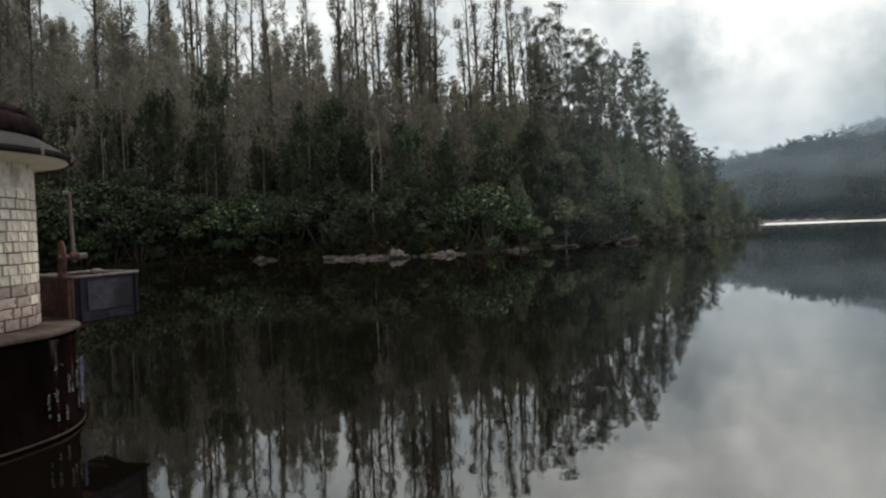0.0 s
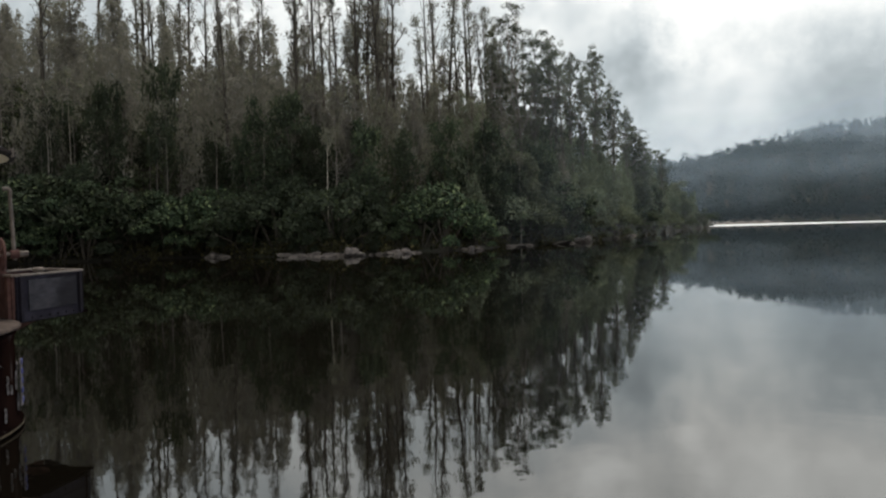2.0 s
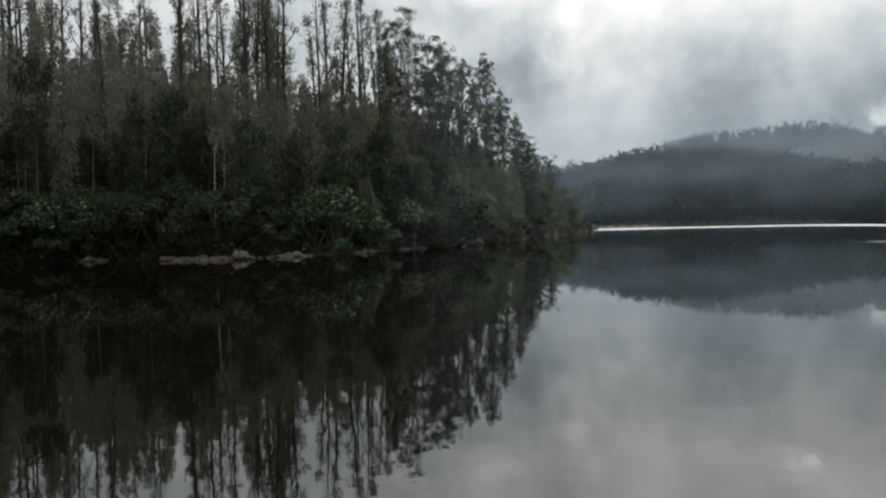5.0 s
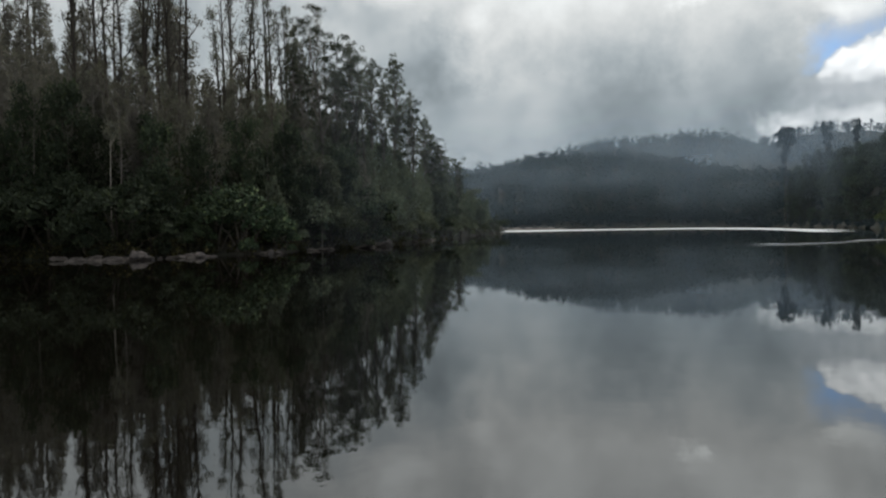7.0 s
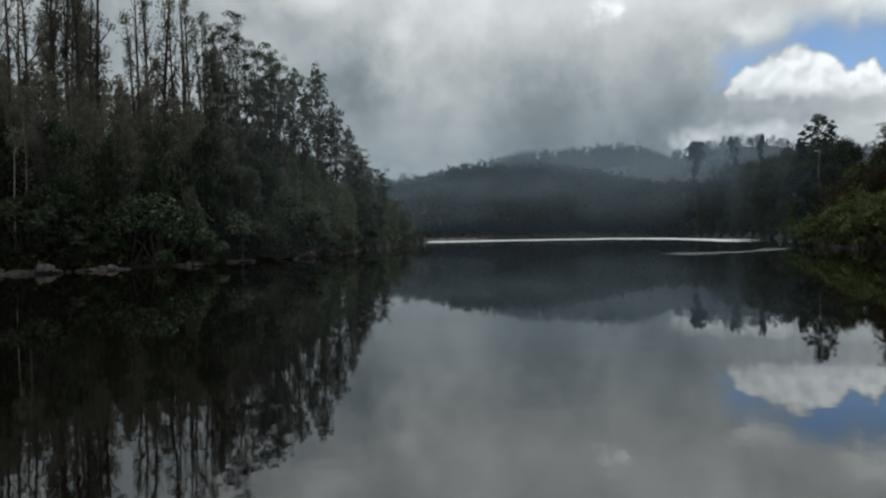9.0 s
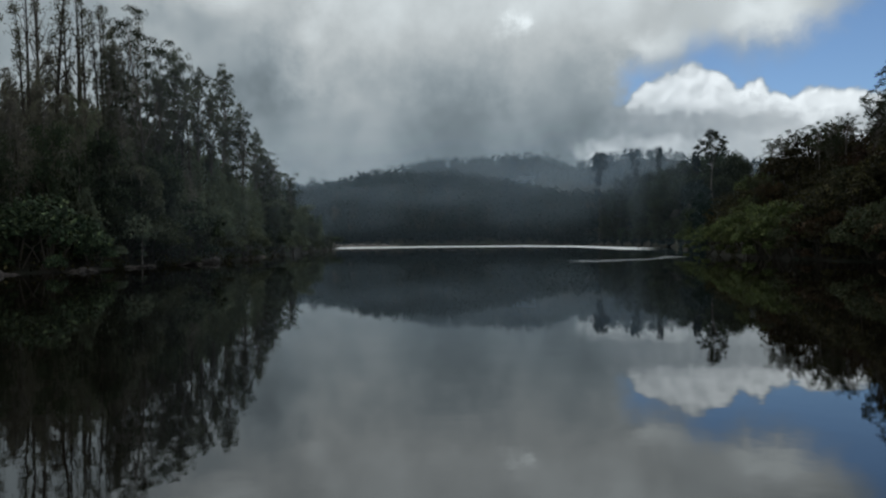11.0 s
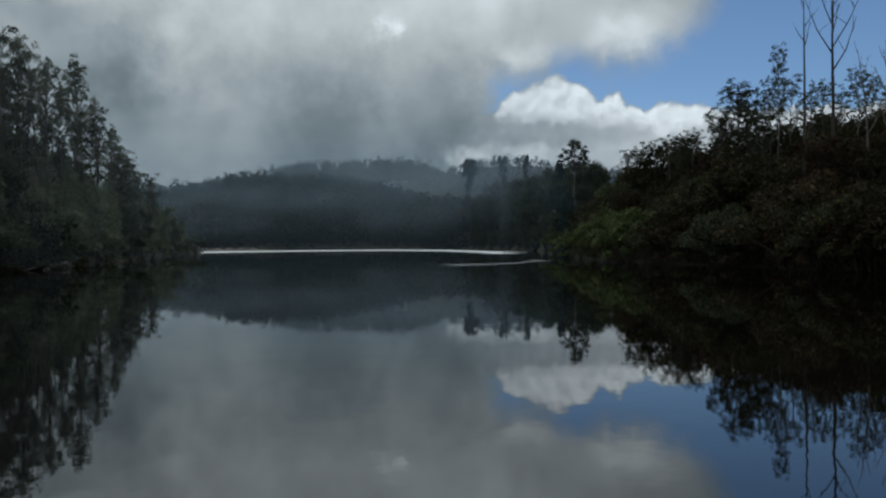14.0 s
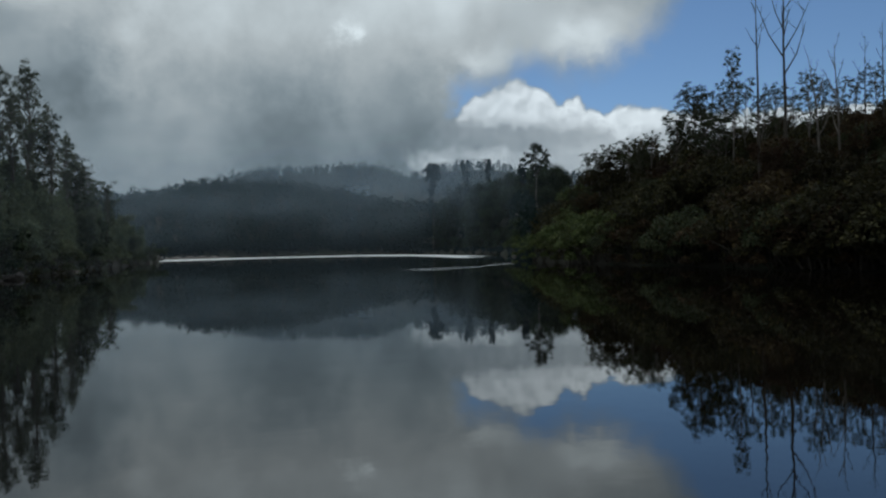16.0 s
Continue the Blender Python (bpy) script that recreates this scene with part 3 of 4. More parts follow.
RBUSH = [bush("bank_bush", 120 + k, 7.5, 5.0 + 0.5 * (k % 3), 14, 130, 0.40, (LEAF_WARM, LEAF_OLIVE, LEAF_WARM, LEAF_RUSSET)[k],
              ("dense dark olive bush on the steep bank", "dense dark green bush on the steep bank", "dense dark olive bush on the steep bank", "dense russet-brown bush on the steep bank")[k], group="bushes on the steep bank") for k in range(4)]

RTREE = [tree("bank_tree", 90 + k, 9, 0.16, 0.12, 16, 3.2, 0.8, 44, 0.39, 1.1, BARK_DARK, (LEAF_WARM, LEAF_OLIVE, LEAF_RUSSET)[k],
              ("dense dark olive small tree on the steep bank", "dense dark green small tree on the steep bank", "dense russet-brown small tree on the steep bank")[k], lean=0.4, dome=1, flat=0.8, outward=1.6, broad=(0.38, 0.65), group="trees on the steep bank") for k in range(3)]

# bushes with the sunlight painted into their leaves
SUN_TINTED = [bush("bank_bush", 130 + k, 7.5, 5.0, 14, 130, 0.40, LEAF_PAINTED_SUN, "dense bush at the water's edge, sunlight painted into its yellow-green leaves", group="bushes on the steep bank") for k in range(2)]


def plant_left():
    for k in range(104):
        b = rnd.uniform(-36, 20.5)
        x, y = polar(b, float(table(SHORE, b)) * (1 + 0.06 * rnd.random()) + 8 + rnd.random() * (52 if b > -12 else 68))
        far = max(0.0, (b - 7) / 14)
        kind = rnd.choice(TALL if rnd.random() < 0.6 else BARE)
        if rnd.random() < far * 0.95:
            kind = rnd.choice(LEAFY)
        put(kind, x, y, rnd.uniform(0.8, 1.12) * (1 - 0.38 * far), rnd.uniform(0, 360), tall=rnd.uniform(0.92, 1.12))
    for k in range(56):
        b = rnd.uniform(-36, 18)
        x, y = polar(b, float(table(SHORE, b)) + 5 + rnd.random() * 45)
        put(rnd.choice(YOUNG), x, y, rnd.uniform(0.6, 0.92) * (1 - 0.22 * min(1, max(0, (b + 14) / 12))), rnd.uniform(0, 360))
    for k in range(18):
        b = -33 + 42 * (k + rnd.random()) / 18
        x, y = polar(b, float(table(SHORE, b)) + 20 + rnd.random() * 30)
        put(rnd.choice(YOUNG), x, y, rnd.uniform(0.75, 1.2), rnd.uniform(0, 360))
    for k in range(50):
        b = rnd.uniform(-25, 23.0) if k < 34 else rnd.uniform(5, 23.1)
        x, y = polar(b, float(table(SHORE, b)) + 3 + rnd.random() * (12 if b < 8 else 28))
        put(rnd.choice(POINT if b > 9 and rnd.random() < 0.6 else UNDER), x, y, rnd.uniform(0.45, 0.75) if b < 8 else rnd.uniform(0.6, 1.05), rnd.uniform(0, 360))
    b = -36.0
    while b < 23.4:
        rs = float(table(SHORE, b))
        size = rnd.choice([0.6, 0.75, 0.95, 1.15])
        x, y = polar(b, waterline(b) + rnd.uniform(-0.2, 1.4) + size)
        put(rnd.choice(DULL if b > 8 and rnd.random() < 0.6 else BUSHES), x, y, size, rnd.uniform(0, 360))
        b += math.degrees(rnd.uniform(1.9, 3.2) / rs)


    for k, (b, size) in enumerate([(-29.2, 1.4), (-27.6, 1.35), (-25.8, 1.2), (-24.2, 1.3), (-22.4, 1.1), (-20.6, 1.2), (-14.6, 1.15)]):
        x, y = polar(b, waterline(b) + 2.6)
        put(BUSHES[(1, 2, 4)[k % 3]], x, y, size, k * 77.0)


def plant_right():
    for k in range(40):
        b = 51.3 + 32 * k / 40 + rnd.uniform(-0.3, 0.3)
        x, y = polar(b, waterline(b) + rnd.uniform(0.4, 2.2))
        put(rnd.choice(SUN_TINTED if b < 58 else RBUSH), x, y, rnd.uniform(0.75, 1.15), rnd.uniform(0, 360))
    for k in range(78):
        b = 51.0 + rnd.random() ** 0.85 * 34
        x, y = polar(b, float(table(SHORE, b)) + 4 + rnd.random() * (62 if b > 55 else 9))
        put(rnd.choice(SUN_TINTED if b < 57 and rnd.random() < 0.6 else RBUSH), x, y, rnd.choice([0.6, 0.8, 1.0, 1.25]), rnd.uniform(0, 360))
    for k in range(44):
        b = 44.5 + rnd.random() * 6
        x, y = polar(b, float(table(SHORE, b)) + 1 + rnd.random() * 70)
        put(rnd.choice(UNDER), x, y, rnd.uniform(0.9, 1.5), rnd.uniform(0, 360))


    for k in range(16):
        b = 50.3 + k * 0.26
        x, y = polar(b, 255 + rnd.random() * 80)
        put(rnd.choice(UNDER), x, y, rnd.uniform(0.9, 1.4), rnd.uniform(0, 360))
    for k in range(16):
        b = 44.6 + k * 0.43
        x, y = polar(b, waterline(b) + 0.8)
        put(rnd.choice(UNDER), x, y, rnd.uniform(0.7, 1.0), rnd.uniform(0, 360))
    for k in range(48):
        b = 55.0 + rnd.random() * 30
        x, y = polar(b, float(table(SHORE, b)) + 8 + rnd.random() * 55)
        put(rnd.choice(RTREE), x, y, rnd.uniform(0.45, 0.72), rnd.uniform(0, 360))


plant_left()
plant_right()



def crowned_tree(name, seed, height, bole, crown_from, width, tufts, leaves, leaf_size, tuft, leaf, label, shoulder=0.55, bark=None, group=""):
    """A eucalyptus whose crown is a tall dome of separate rounded tufts, each on its own bowed branch."""
    rng = random.Random(seed)
    nrng = np.random.default_rng(seed)
    root = new(name)
    n = 9
    sway = rng.uniform(0, 6)
    pts = [Vector((0.22 * math.sin(i * 0.9 + sway) * (i > 0), 0.22 * math.cos(i * 1.1 + sway) * (i > 0), height * 0.96 * i / (n - 1))) for i in range(n)]
    pts[0].z = -0.8
    sub("trunk", mesh_of("trunk", *tube_data([(pts, [bole * (1.25 if i == 0 else 1 - 0.85 * (i / (n - 1))) for i in range(n)])], 8), bark or BARK_GREY, True), root)
    tips, spread = [], []
    for k in range(tufts):
        h = ((k + 0.5) / tufts) ** 0.8
        girth = math.sqrt(max(0.0, 1 - ((h - shoulder) / (1.10 - shoulder)) ** 2.5)) if h > shoulder else 1 - 0.6 * ((shoulder - h) / shoulder) ** 1.5
        girth *= width / 2 * (0.8 + 0.35 * math.sin(h * 9 + sway))
        a = k * 2.4 + rng.uniform(-0.5, 0.5)
        r = girth * rng.uniform(0.35, 1.0) ** 0.5
        z = height * (crown_from + (1 - crown_from) * (h * 0.97 + rng.uniform(-0.02, 0.05)))
        tip = Vector((r * math.cos(a), r * math.sin(a), z - tuft * 0.3))
        f = max(crown_from * 0.8, z / height - 0.10 - 0.30 * r / height) * (n - 1) / 0.96
        i = min(int(f), n - 2)
        p0 = pts[i].lerp(pts[i + 1], min(1.0, f - i))
        mid = p0.lerp(tip, 0.55) + Vector((0, 0, -0.08 * (tip - p0).length))
        thick = bole * 0.32 * (1 - z / height) + 0.05
        sub("branch", mesh_of("branch", *tube_data([([p0, mid, tip], [thick, thick * 0.7, 0.02])], 5), bark or BARK_GREY, True), root)
        for j in range(3):
            tips.append(tuple(tip + Vector((rng.gauss(0, 1), rng.gauss(0, 1), rng.gauss(0, 1.1))) * tuft * 0.5))
            spread.append(tuft * rng.uniform(0.45, 0.85))
    sub("crown", leaf_mesh("crown", nrng, tips, spread, leaves // 3, leaf_size, leaf, 0.6, 1.2, 1.0, 0.35, (0.3, 0.5), 0.5, True), root)
    root["tall"] = height
    return tagged(root, label, "tree", group)


UMBRELLA = [crowned_tree("umbrella_eucalyptus", 140, 20, 0.22, 0.60, 6.4, 34, 120, 0.27, 0.80, LEAF_OLIVE, "eucalyptus with a round open crown on the skyline", 0.45),
            crowned_tree("columnar_eucalyptus", 141, 20, 0.24, 0.42, 4.8, 60, 120, 0.25, 0.72, LEAF_GUM, "eucalyptus with a tall columnar crown of rounded tufts", 0.55),
            crowned_tree("domed_eucalyptus", 142, 20, 0.24, 0.48, 5.6, 56, 120, 0.25, 0.78, LEAF_GUM, "eucalyptus with a broad domed crown of rounded tufts", 0.55),
            crowned_tree("domed_eucalyptus", 143, 20, 0.24, 0.45, 6.2, 64, 120, 0.27, 0.85, LEAF_OLIVE, "eucalyptus with a dense dark domed crown", 0.5)]
LONE = crowned_tree("lone_eucalyptus", 144, 20, 0.26, 0.66, 6.4, 34, 120, 0.42, 0.75, LEAF_OLIVE, "single umbrella-crowned eucalyptus standing over the point", 0.5)
AIRY = [crowned_tree("airy_eucalyptus", 150 + k, 20, 0.17, 0.45, 5.4, 36, 90, 0.27, 0.66, LEAF_OLIVE,
                     "slender eucalyptus with thin see-through crown on the skyline", 0.6) for k in range(2)]
POLE = [tree("dead_tree", 160, 30, 0.27, 0.72, 6, 2.2, 1.6, 0, 0, 0, BARK_DARK, None, "tall dead leafless pole-like tree on the steep bank", split=True, lean=0.2),
        tree("dead_tree", 161, 30, 0.30, 0.42, 11, 5.4, 1.5, 0, 0, 0, BARK_DARK, None, "tall dead tree with bare forked branches on the steep bank", split=True, lean=0.5),
        tree("dead_tree", 162, 16, 0.17, 0.4, 8, 2.0, 2.0, 0, 0, 0, BARK_GREY, None, "thin grey dead snag standing in the wood", split=True, lean=0.5)]

PALE = tree("pale_trunk_tree", 170, 9, 0.075, 0.84, 3, 0.8, 1.8, 12, 0.3, 0.5, BARK_PALE, LEAF_DRAB, "young eucalyptus with a straight pale bare trunk", split=True, lean=0.1)


def skyline(kind, b, e, dist, turn=0.0, wide=1.0):
    """A single tree whose top stands e degrees over the eye's level at that bearing and distance."""
    x, y = polar(b, dist)
    z = land(x, y)
    s = (EYE[2] + dist * math.tan(radians(e)) - z) / kind["tall"]
    put(kind, x, y, s * wide, turn, tall=1 / wide)


for k, b, e, dist, turn, wide in [(1, 15.4, 13.1, 131, 20, 0.82), (2, 12.1, 14.0, 104, 80, 0.85), (2, 13.6, 12.9, 112, 150, 0.9), (1, 14.4, 11.0, 122, 250, 0.8), (1, 10.8, 12.2, 100, 40, 0.8), (0, 16.7, 9.9, 140, 90, 0.7), (1, 17.7, 8.6, 157, 200, 0.85),
                                  (2, 18.9, 6.4, 172, 30, 0.9), (0, 20.2, 5.4, 190, 10, 0.9), (1, 7.6, 14.2, 92, 120, 0.55),
                                  (3, 64.2, 11.5, 104, 60, 1.2), (3, 62.9, 9.8, 106, 190, 1.2), (3, 65.0, 10.4, 102, 300, 1.1), (0, 61.1, 8.4, 108, 130, 1.2), (0, 59.4, 8.0, 114, 250, 1.2), (0, 58.0, 7.7, 122, 300, 1.2), (0, 56.5, 7.1, 130, 10, 1.3), (3, 65.8, 9.6, 100, 100, 1.1), (3, 60.2, 8.0, 110, 20, 1.1), (3, 57.2, 7.2, 126, 80, 1.1)]:
    skyline(UMBRELLA[k], b, e, dist, turn, wide)
skyline(LONE, 52.36, 7.9, 250, 40, 1.0)
POINT_TOP = [(44.5, 3.0), (46, 3.9), (48, 4.6), (50, 4.75), (52, 5.0), (54.5, 5.4)]
POINT_BACK = [(44.5, 480), (46.5, 430), (48, 385), (50, 330), (54.5, 285)]
for k in range(24):  # close wood along the back of the point
    b = 44.6 + k * 0.42
    skyline(UNDER[k % 4], b, float(table(POINT_TOP, b)) + 0.35 * math.sin(k * 2.7), float(table(POINT_BACK, b)) + 12 * math.sin(k * 2.1), k * 50.0, 0.85)
GOBLET = tree("goblet_tree", 180, 20, 0.36, 0.66, 13, 3.4, 1.0, 90, 0.46, 1.15, BARK_DARK, LEAF_FAR_HAZE,
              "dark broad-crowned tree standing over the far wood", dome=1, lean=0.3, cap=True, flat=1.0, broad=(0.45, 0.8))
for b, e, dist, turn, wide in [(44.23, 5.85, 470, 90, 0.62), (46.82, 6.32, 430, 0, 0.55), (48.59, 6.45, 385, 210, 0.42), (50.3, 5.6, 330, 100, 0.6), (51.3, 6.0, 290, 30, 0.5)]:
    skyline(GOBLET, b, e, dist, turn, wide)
for k, b, e, turn in [(0, -21.0, 9.6, 0), (1, -17.3, 10.2, 90), (2, -10.6, 8.6, 200), (3, -29.0, 8.0, 30), (0, -8.2, 9.2, 70), (2, -2.6, 7.2, 140), (1, 3.6, 6.9, 20), (3, 0.5, 6.2, 250), (2, 7.1, 7.0, 80), (0, -13.9, 6.2, 160), (1, -6.4, 6.6, 310), (3, 11.4, 5.2, 10), (1, -25.0, 7.8, 10), (0, 5.4, 5.4, 45), (3, -11.8, 6.0, 120)]:
    skyline(UNDER[k], b, e, float(table(SHORE, b)) + 7, turn, 0.45 if b < -10 else 0.66)
for k, b, e, dist, turn, wide in [(1, 66.9, 13.8, 98, 30, 0.7), (0, 66.3, 11.4, 100, 30, 1.0), (1, 67.7, 11.7, 104, 100, 1.05), (0, 68.9, 10.8, 94, 190, 1.1), (0, 69.7, 11.3, 98, 250, 1.0), (1, 71.8, 11.7, 92, 10, 1.15), (0, 70.8, 10.6, 98, 70, 1.1), (1, 72.7, 11.2, 95, 200, 1.1),
                                  (0, 73.6, 10.8, 96, 70, 1.0), (1, 74.7, 11.2, 92, 130, 1.1), (0, 75.9, 11.6, 93, 20, 1.1), (1, 77.2, 11.2, 92, 330, 1.1), (0, 8.3, 12.5, 92, 30, 0.7), (1, 9.3, 11.2, 98, 60, 0.7), (0, 78.5, 12.0, 90, 200, 0.9)]:
    skyline(AIRY[k], b, e, dist, turn, wide)
for k, b, e, dist, turn in [(0, 68.55, 17.6, 74, 0), (1, 70.3, 19.5, 84, 200), (2, 72.5, 13.0, 80, 300), (2, 73.7, 13.2, 78, 40), (0, 75.2, 13.6, 76, 90), (0, 76.3, 14.3, 80, 10), (2, 9.9, 15.0, 96, 20), (2, 8.9, 14.0, 99, 150), (2, 77.2, 13.0, 86, 100), (2, 19.4, 6.0, 185, 10), (0, -6.9, 15.5, 100, 40)]:
    skyline(POLE[k], b, e, dist, turn)

for b, e, dist, turn, wide in [(-5.45, 7.6, 70, 0, 1.0), (8.9, 6.2, 86, 10, 0.75), (9.6, 5.4, 84, 60, 0.6), (-24.6, 10.5, 84, 100, 0.8), (-23.4, 11.4, 85, 200, 0.8), (5.9, 5.6, 84, 120, 0.6), (13.3, 5.4, 112, 30, 0.7), (-1.2, 6.0, 76, 80, 0.5)]:
    skyline(PALE, b, e, dist, turn, wide)

SLIM = [tree("slim_trunk_tree", 172 + k, 12, 0.085, 0.78, 7, 1.2, 1.6, 4, 0.3, 0.5, BARK_GREY, LEAF_DRAB, "slim eucalyptus with a straight bare trunk", lean=0.25, group=WOOD) for k in range(3)]
for k in range(64):
    b = -34 + 44 * (k + rnd.random()) / 64
    x, y = polar(b, float(table(SHORE, b)) + 5 + rnd.random() * 9)
    put(rnd.choice(SLIM), x, y, rnd.uniform(0.75, 1.15), rnd.uniform(0, 360))


def leafage(name, seed, count, spots, low, high, blob, leaves, size, leaf, label, flat=0.9, droop=0.3, broad=(0.45, 0.8)):
    """Low growth that fills the wood: clumps of leaves too many to count."""
    rng = np.random.default_rng(seed)
    centres, spread = [], []
    for k in range(count):
        b, d, tall = spots(rng)
        x, y = polar(b, float(table(SHORE, b)) + d)
        centres.append((x, y, land(x, y) + rng.uniform(low, high) * tall))
        spread.append(rng.uniform(0.6, 1.2) * blob)
    tagged(new(name, leaf_mesh(name, rng, centres, spread, leaves, size, leaf, droop, flat, 1.6, 0.25, broad)), label, "undergrowth", kind="stuff")



def plumes(name, seed, count, spots, tall, wide, leaf, label):
    """Close young growth: drooping plumes of leaves, each a stack of clumps that swells and tapers."""
    rng = np.random.default_rng(seed)
    centres, spread = [], []
    for k in range(count):
        b, d, share = spots(rng)
        x, y = polar(b, float(table(SHORE, b)) + d)
        z, top = land(x, y), rng.uniform(*tall) * share
        girth, tilt = wide * rng.uniform(0.7, 1.25), rng.normal(size=2) * 0.05
        steps = int(top * 1.35)
        for i in range(steps):
            h = (i + 0.6) / steps
            r = girth * (0.30 + 0.70 * math.sin(math.pi * min(1.0, 0.22 + h * 0.78)))
            centres.append((x + tilt[0] * h * top + rng.normal() * r * 0.35, y + tilt[1] * h * top + rng.normal() * r * 0.35, z + h * top))
            spread.append(r * rng.uniform(0.7, 1.15))
    tagged(new(name, leaf_mesh(name, rng, centres, spread, 25, 0.48, leaf, 1.1, 1.3, 1.0, 0.3, (0.22, 0.4), 0.5)), label, "undergrowth", kind="stuff")


def spot_thicket(r):
    """A clump's bearing, way up the bank and share of height, fitted to the canopy line seen from the eye."""
    b = r.uniform(-38, -5)
    return b, 7 + r.random() * float(np.interp(b, [-14, -6], [70, 50])), float(np.interp(b, [-38, -16, -9, 6, 17], [1.05, 0.96, 0.80, 0.72, 0.7]))


def spot_bay(r):
    return r.uniform(-11, 12), 7 + r.random() * 48, 0.87


leafage("undergrowth", 71, 2300, lambda r: (r.uniform(-38, 23.3), 4 + r.random() * 22, 1.0), 0.2, 3.2, 1.2, 18, 0.5, LEAF_OLIVE, "dim olive undergrowth filling the wooded bank")
# brown twigs, in a darker colour that also stands in for shade under bushes
leafage("undergrowth", 78, 420, lambda r: (r.uniform(-38, 23.4), r.random() * 4.0 - 1.0, 1.0), 0.0, 1.3, 0.8, 16, 0.34, LEAF_WARM, "dark brown twiggy overhang at the water's edge, darkened for bush shade")
plumes("thicket", 72, 430, spot_thicket, (5.5, 10.5), 1.25, LEAF_BROWN, "grey-brown thicket between the eucalyptus trunks")
plumes("thicket", 79, 110, spot_thicket, (5.0, 9.5), 1.2, LEAF_DRAB, "drab olive thicket between the eucalyptus trunks")
plumes("thicket", 76, 230, spot_bay, (5.5, 11.0), 1.15, LEAF_DRAB, "drab olive-brown thicket between slim trunks")
plumes("thicket", 80, 90, spot_bay, (5.0, 10.5), 1.15, LEAF_BROWN, "grey-brown thicket between slim trunks")
plumes("thicket", 75, 300, lambda r: (r.uniform(5, 22.8), 3 + r.random() * 36, 1.0), (4.5, 10.0), 1.35, LEAF_SAGE_HAZE, "sage-green thicket on the wooded point, lightened for haze")
leafage("undergrowth", 81, 900, lambda r: (lambda b: (b, r.random() * 16 + (9.0 if b < 29 else -1.0), 1.0))(r.uniform(23.8, 44)), 0.2, 5.0, 2.4, 14, 1.7, LEAF_FAR_HAZE, "dim wooded foot of the far hills along the shore")
leafage("undergrowth", 77, 500, lambda r: (r.uniform(43.5, 52), r.random() * 5 - 0.5, 1.0), 0.1, 2.6, 1.4, 14, 0.9, LEAF_FAR_HAZE, "dim undergrowth at the far point's shore")
leafage("undergrowth", 74, 900, lambda r: (r.uniform(44, 52), 0.5 + r.random() * 90, 1.0), 0.2, 6.0, 2.2, 18, 0.9, LEAF_FAR_HAZE, "dim undergrowth on the far point")
leafage("undergrowth", 73, 2000, lambda r: (r.uniform(52, 86), 0.5 + r.random() * 70, 1.0), 0.2, 3.6, 1.2, 18, 0.5, LEAF_WARM, "dim olive undergrowth covering the steep bank")


def far_woods():
    """The woods on the far hills: small crowns too many to count."""
    rng = np.random.default_rng(5)
    centres, spread = [], []
    while len(centres) < 13000:
        b, r = rng.uniform(19, 58), (500 + rng.random() * 270) if rng.random() < 0.62 else (860 + rng.random() * 170)
        x, y = polar(b, r)
        z = land(x, y)
        if z < 0.3:
            continue
        t = rng.uniform(7, 14) * (1.5 if rng.random() < 0.06 else 1)
        centres += [(x, y, z + t * 0.3), (x + rng.normal(), y, z + t * 0.62), (x, y + rng.normal(), z + t * 0.9)]
        spread += [t * 0.4, t * 0.3, t * 0.2]
    mesh = leaf_mesh("far_woods", rng, centres, spread, 20, 1.65, LEAF_FAR_HAZE, 0.0, 1.0, 1.0, 0.25, (0.6, 0.95), 1.2)
    tagged(new("far_woods", mesh), "woods on the far hills, blue of the haze painted into the leaves", "woods", kind="stuff")


far_woods()

# ---- shore rocks ----
def rock(name, seed, size, label):
    bm = bmesh.new()
    bmesh.ops.create_icosphere(bm, subdivisions=3, radius=0.5)
    rng = random.Random(seed + 400)
    cuts = []
    for k in range(13):
        q = Vector((rng.uniform(-1, 1), rng.uniform(-1, 1), rng.uniform(-0.3, 1))).normalized()
        cuts.append((q, rng.uniform(0.52, 0.86)))
    for v in bm.verts:
        p = v.co.normalized()
        for q, far in cuts:  # broken faces
            over = p.dot(q) - far
            if over > 0:
                p = p - q * over * 0.92
        k = 1 + 0.30 * noise.noise(p * 1.3 + Vector((seed * 7.1, 0, 0))) + 0.10 * noise.noise(p * 4.7 + Vector((0, seed * 3.3, 0)))
        v.co = Vector((p.x * size[0], p.y * size[1], max(p.z, -0.4) * size[2])) * k * 0.62
    mesh = bpy.data.meshes.new(name)
    bm.to_mesh(mesh)
    bm.free()
    mesh.materials.append(STONE)
    return tagged(new(name, mesh), label, "rock", "pale rocks at the waterline")


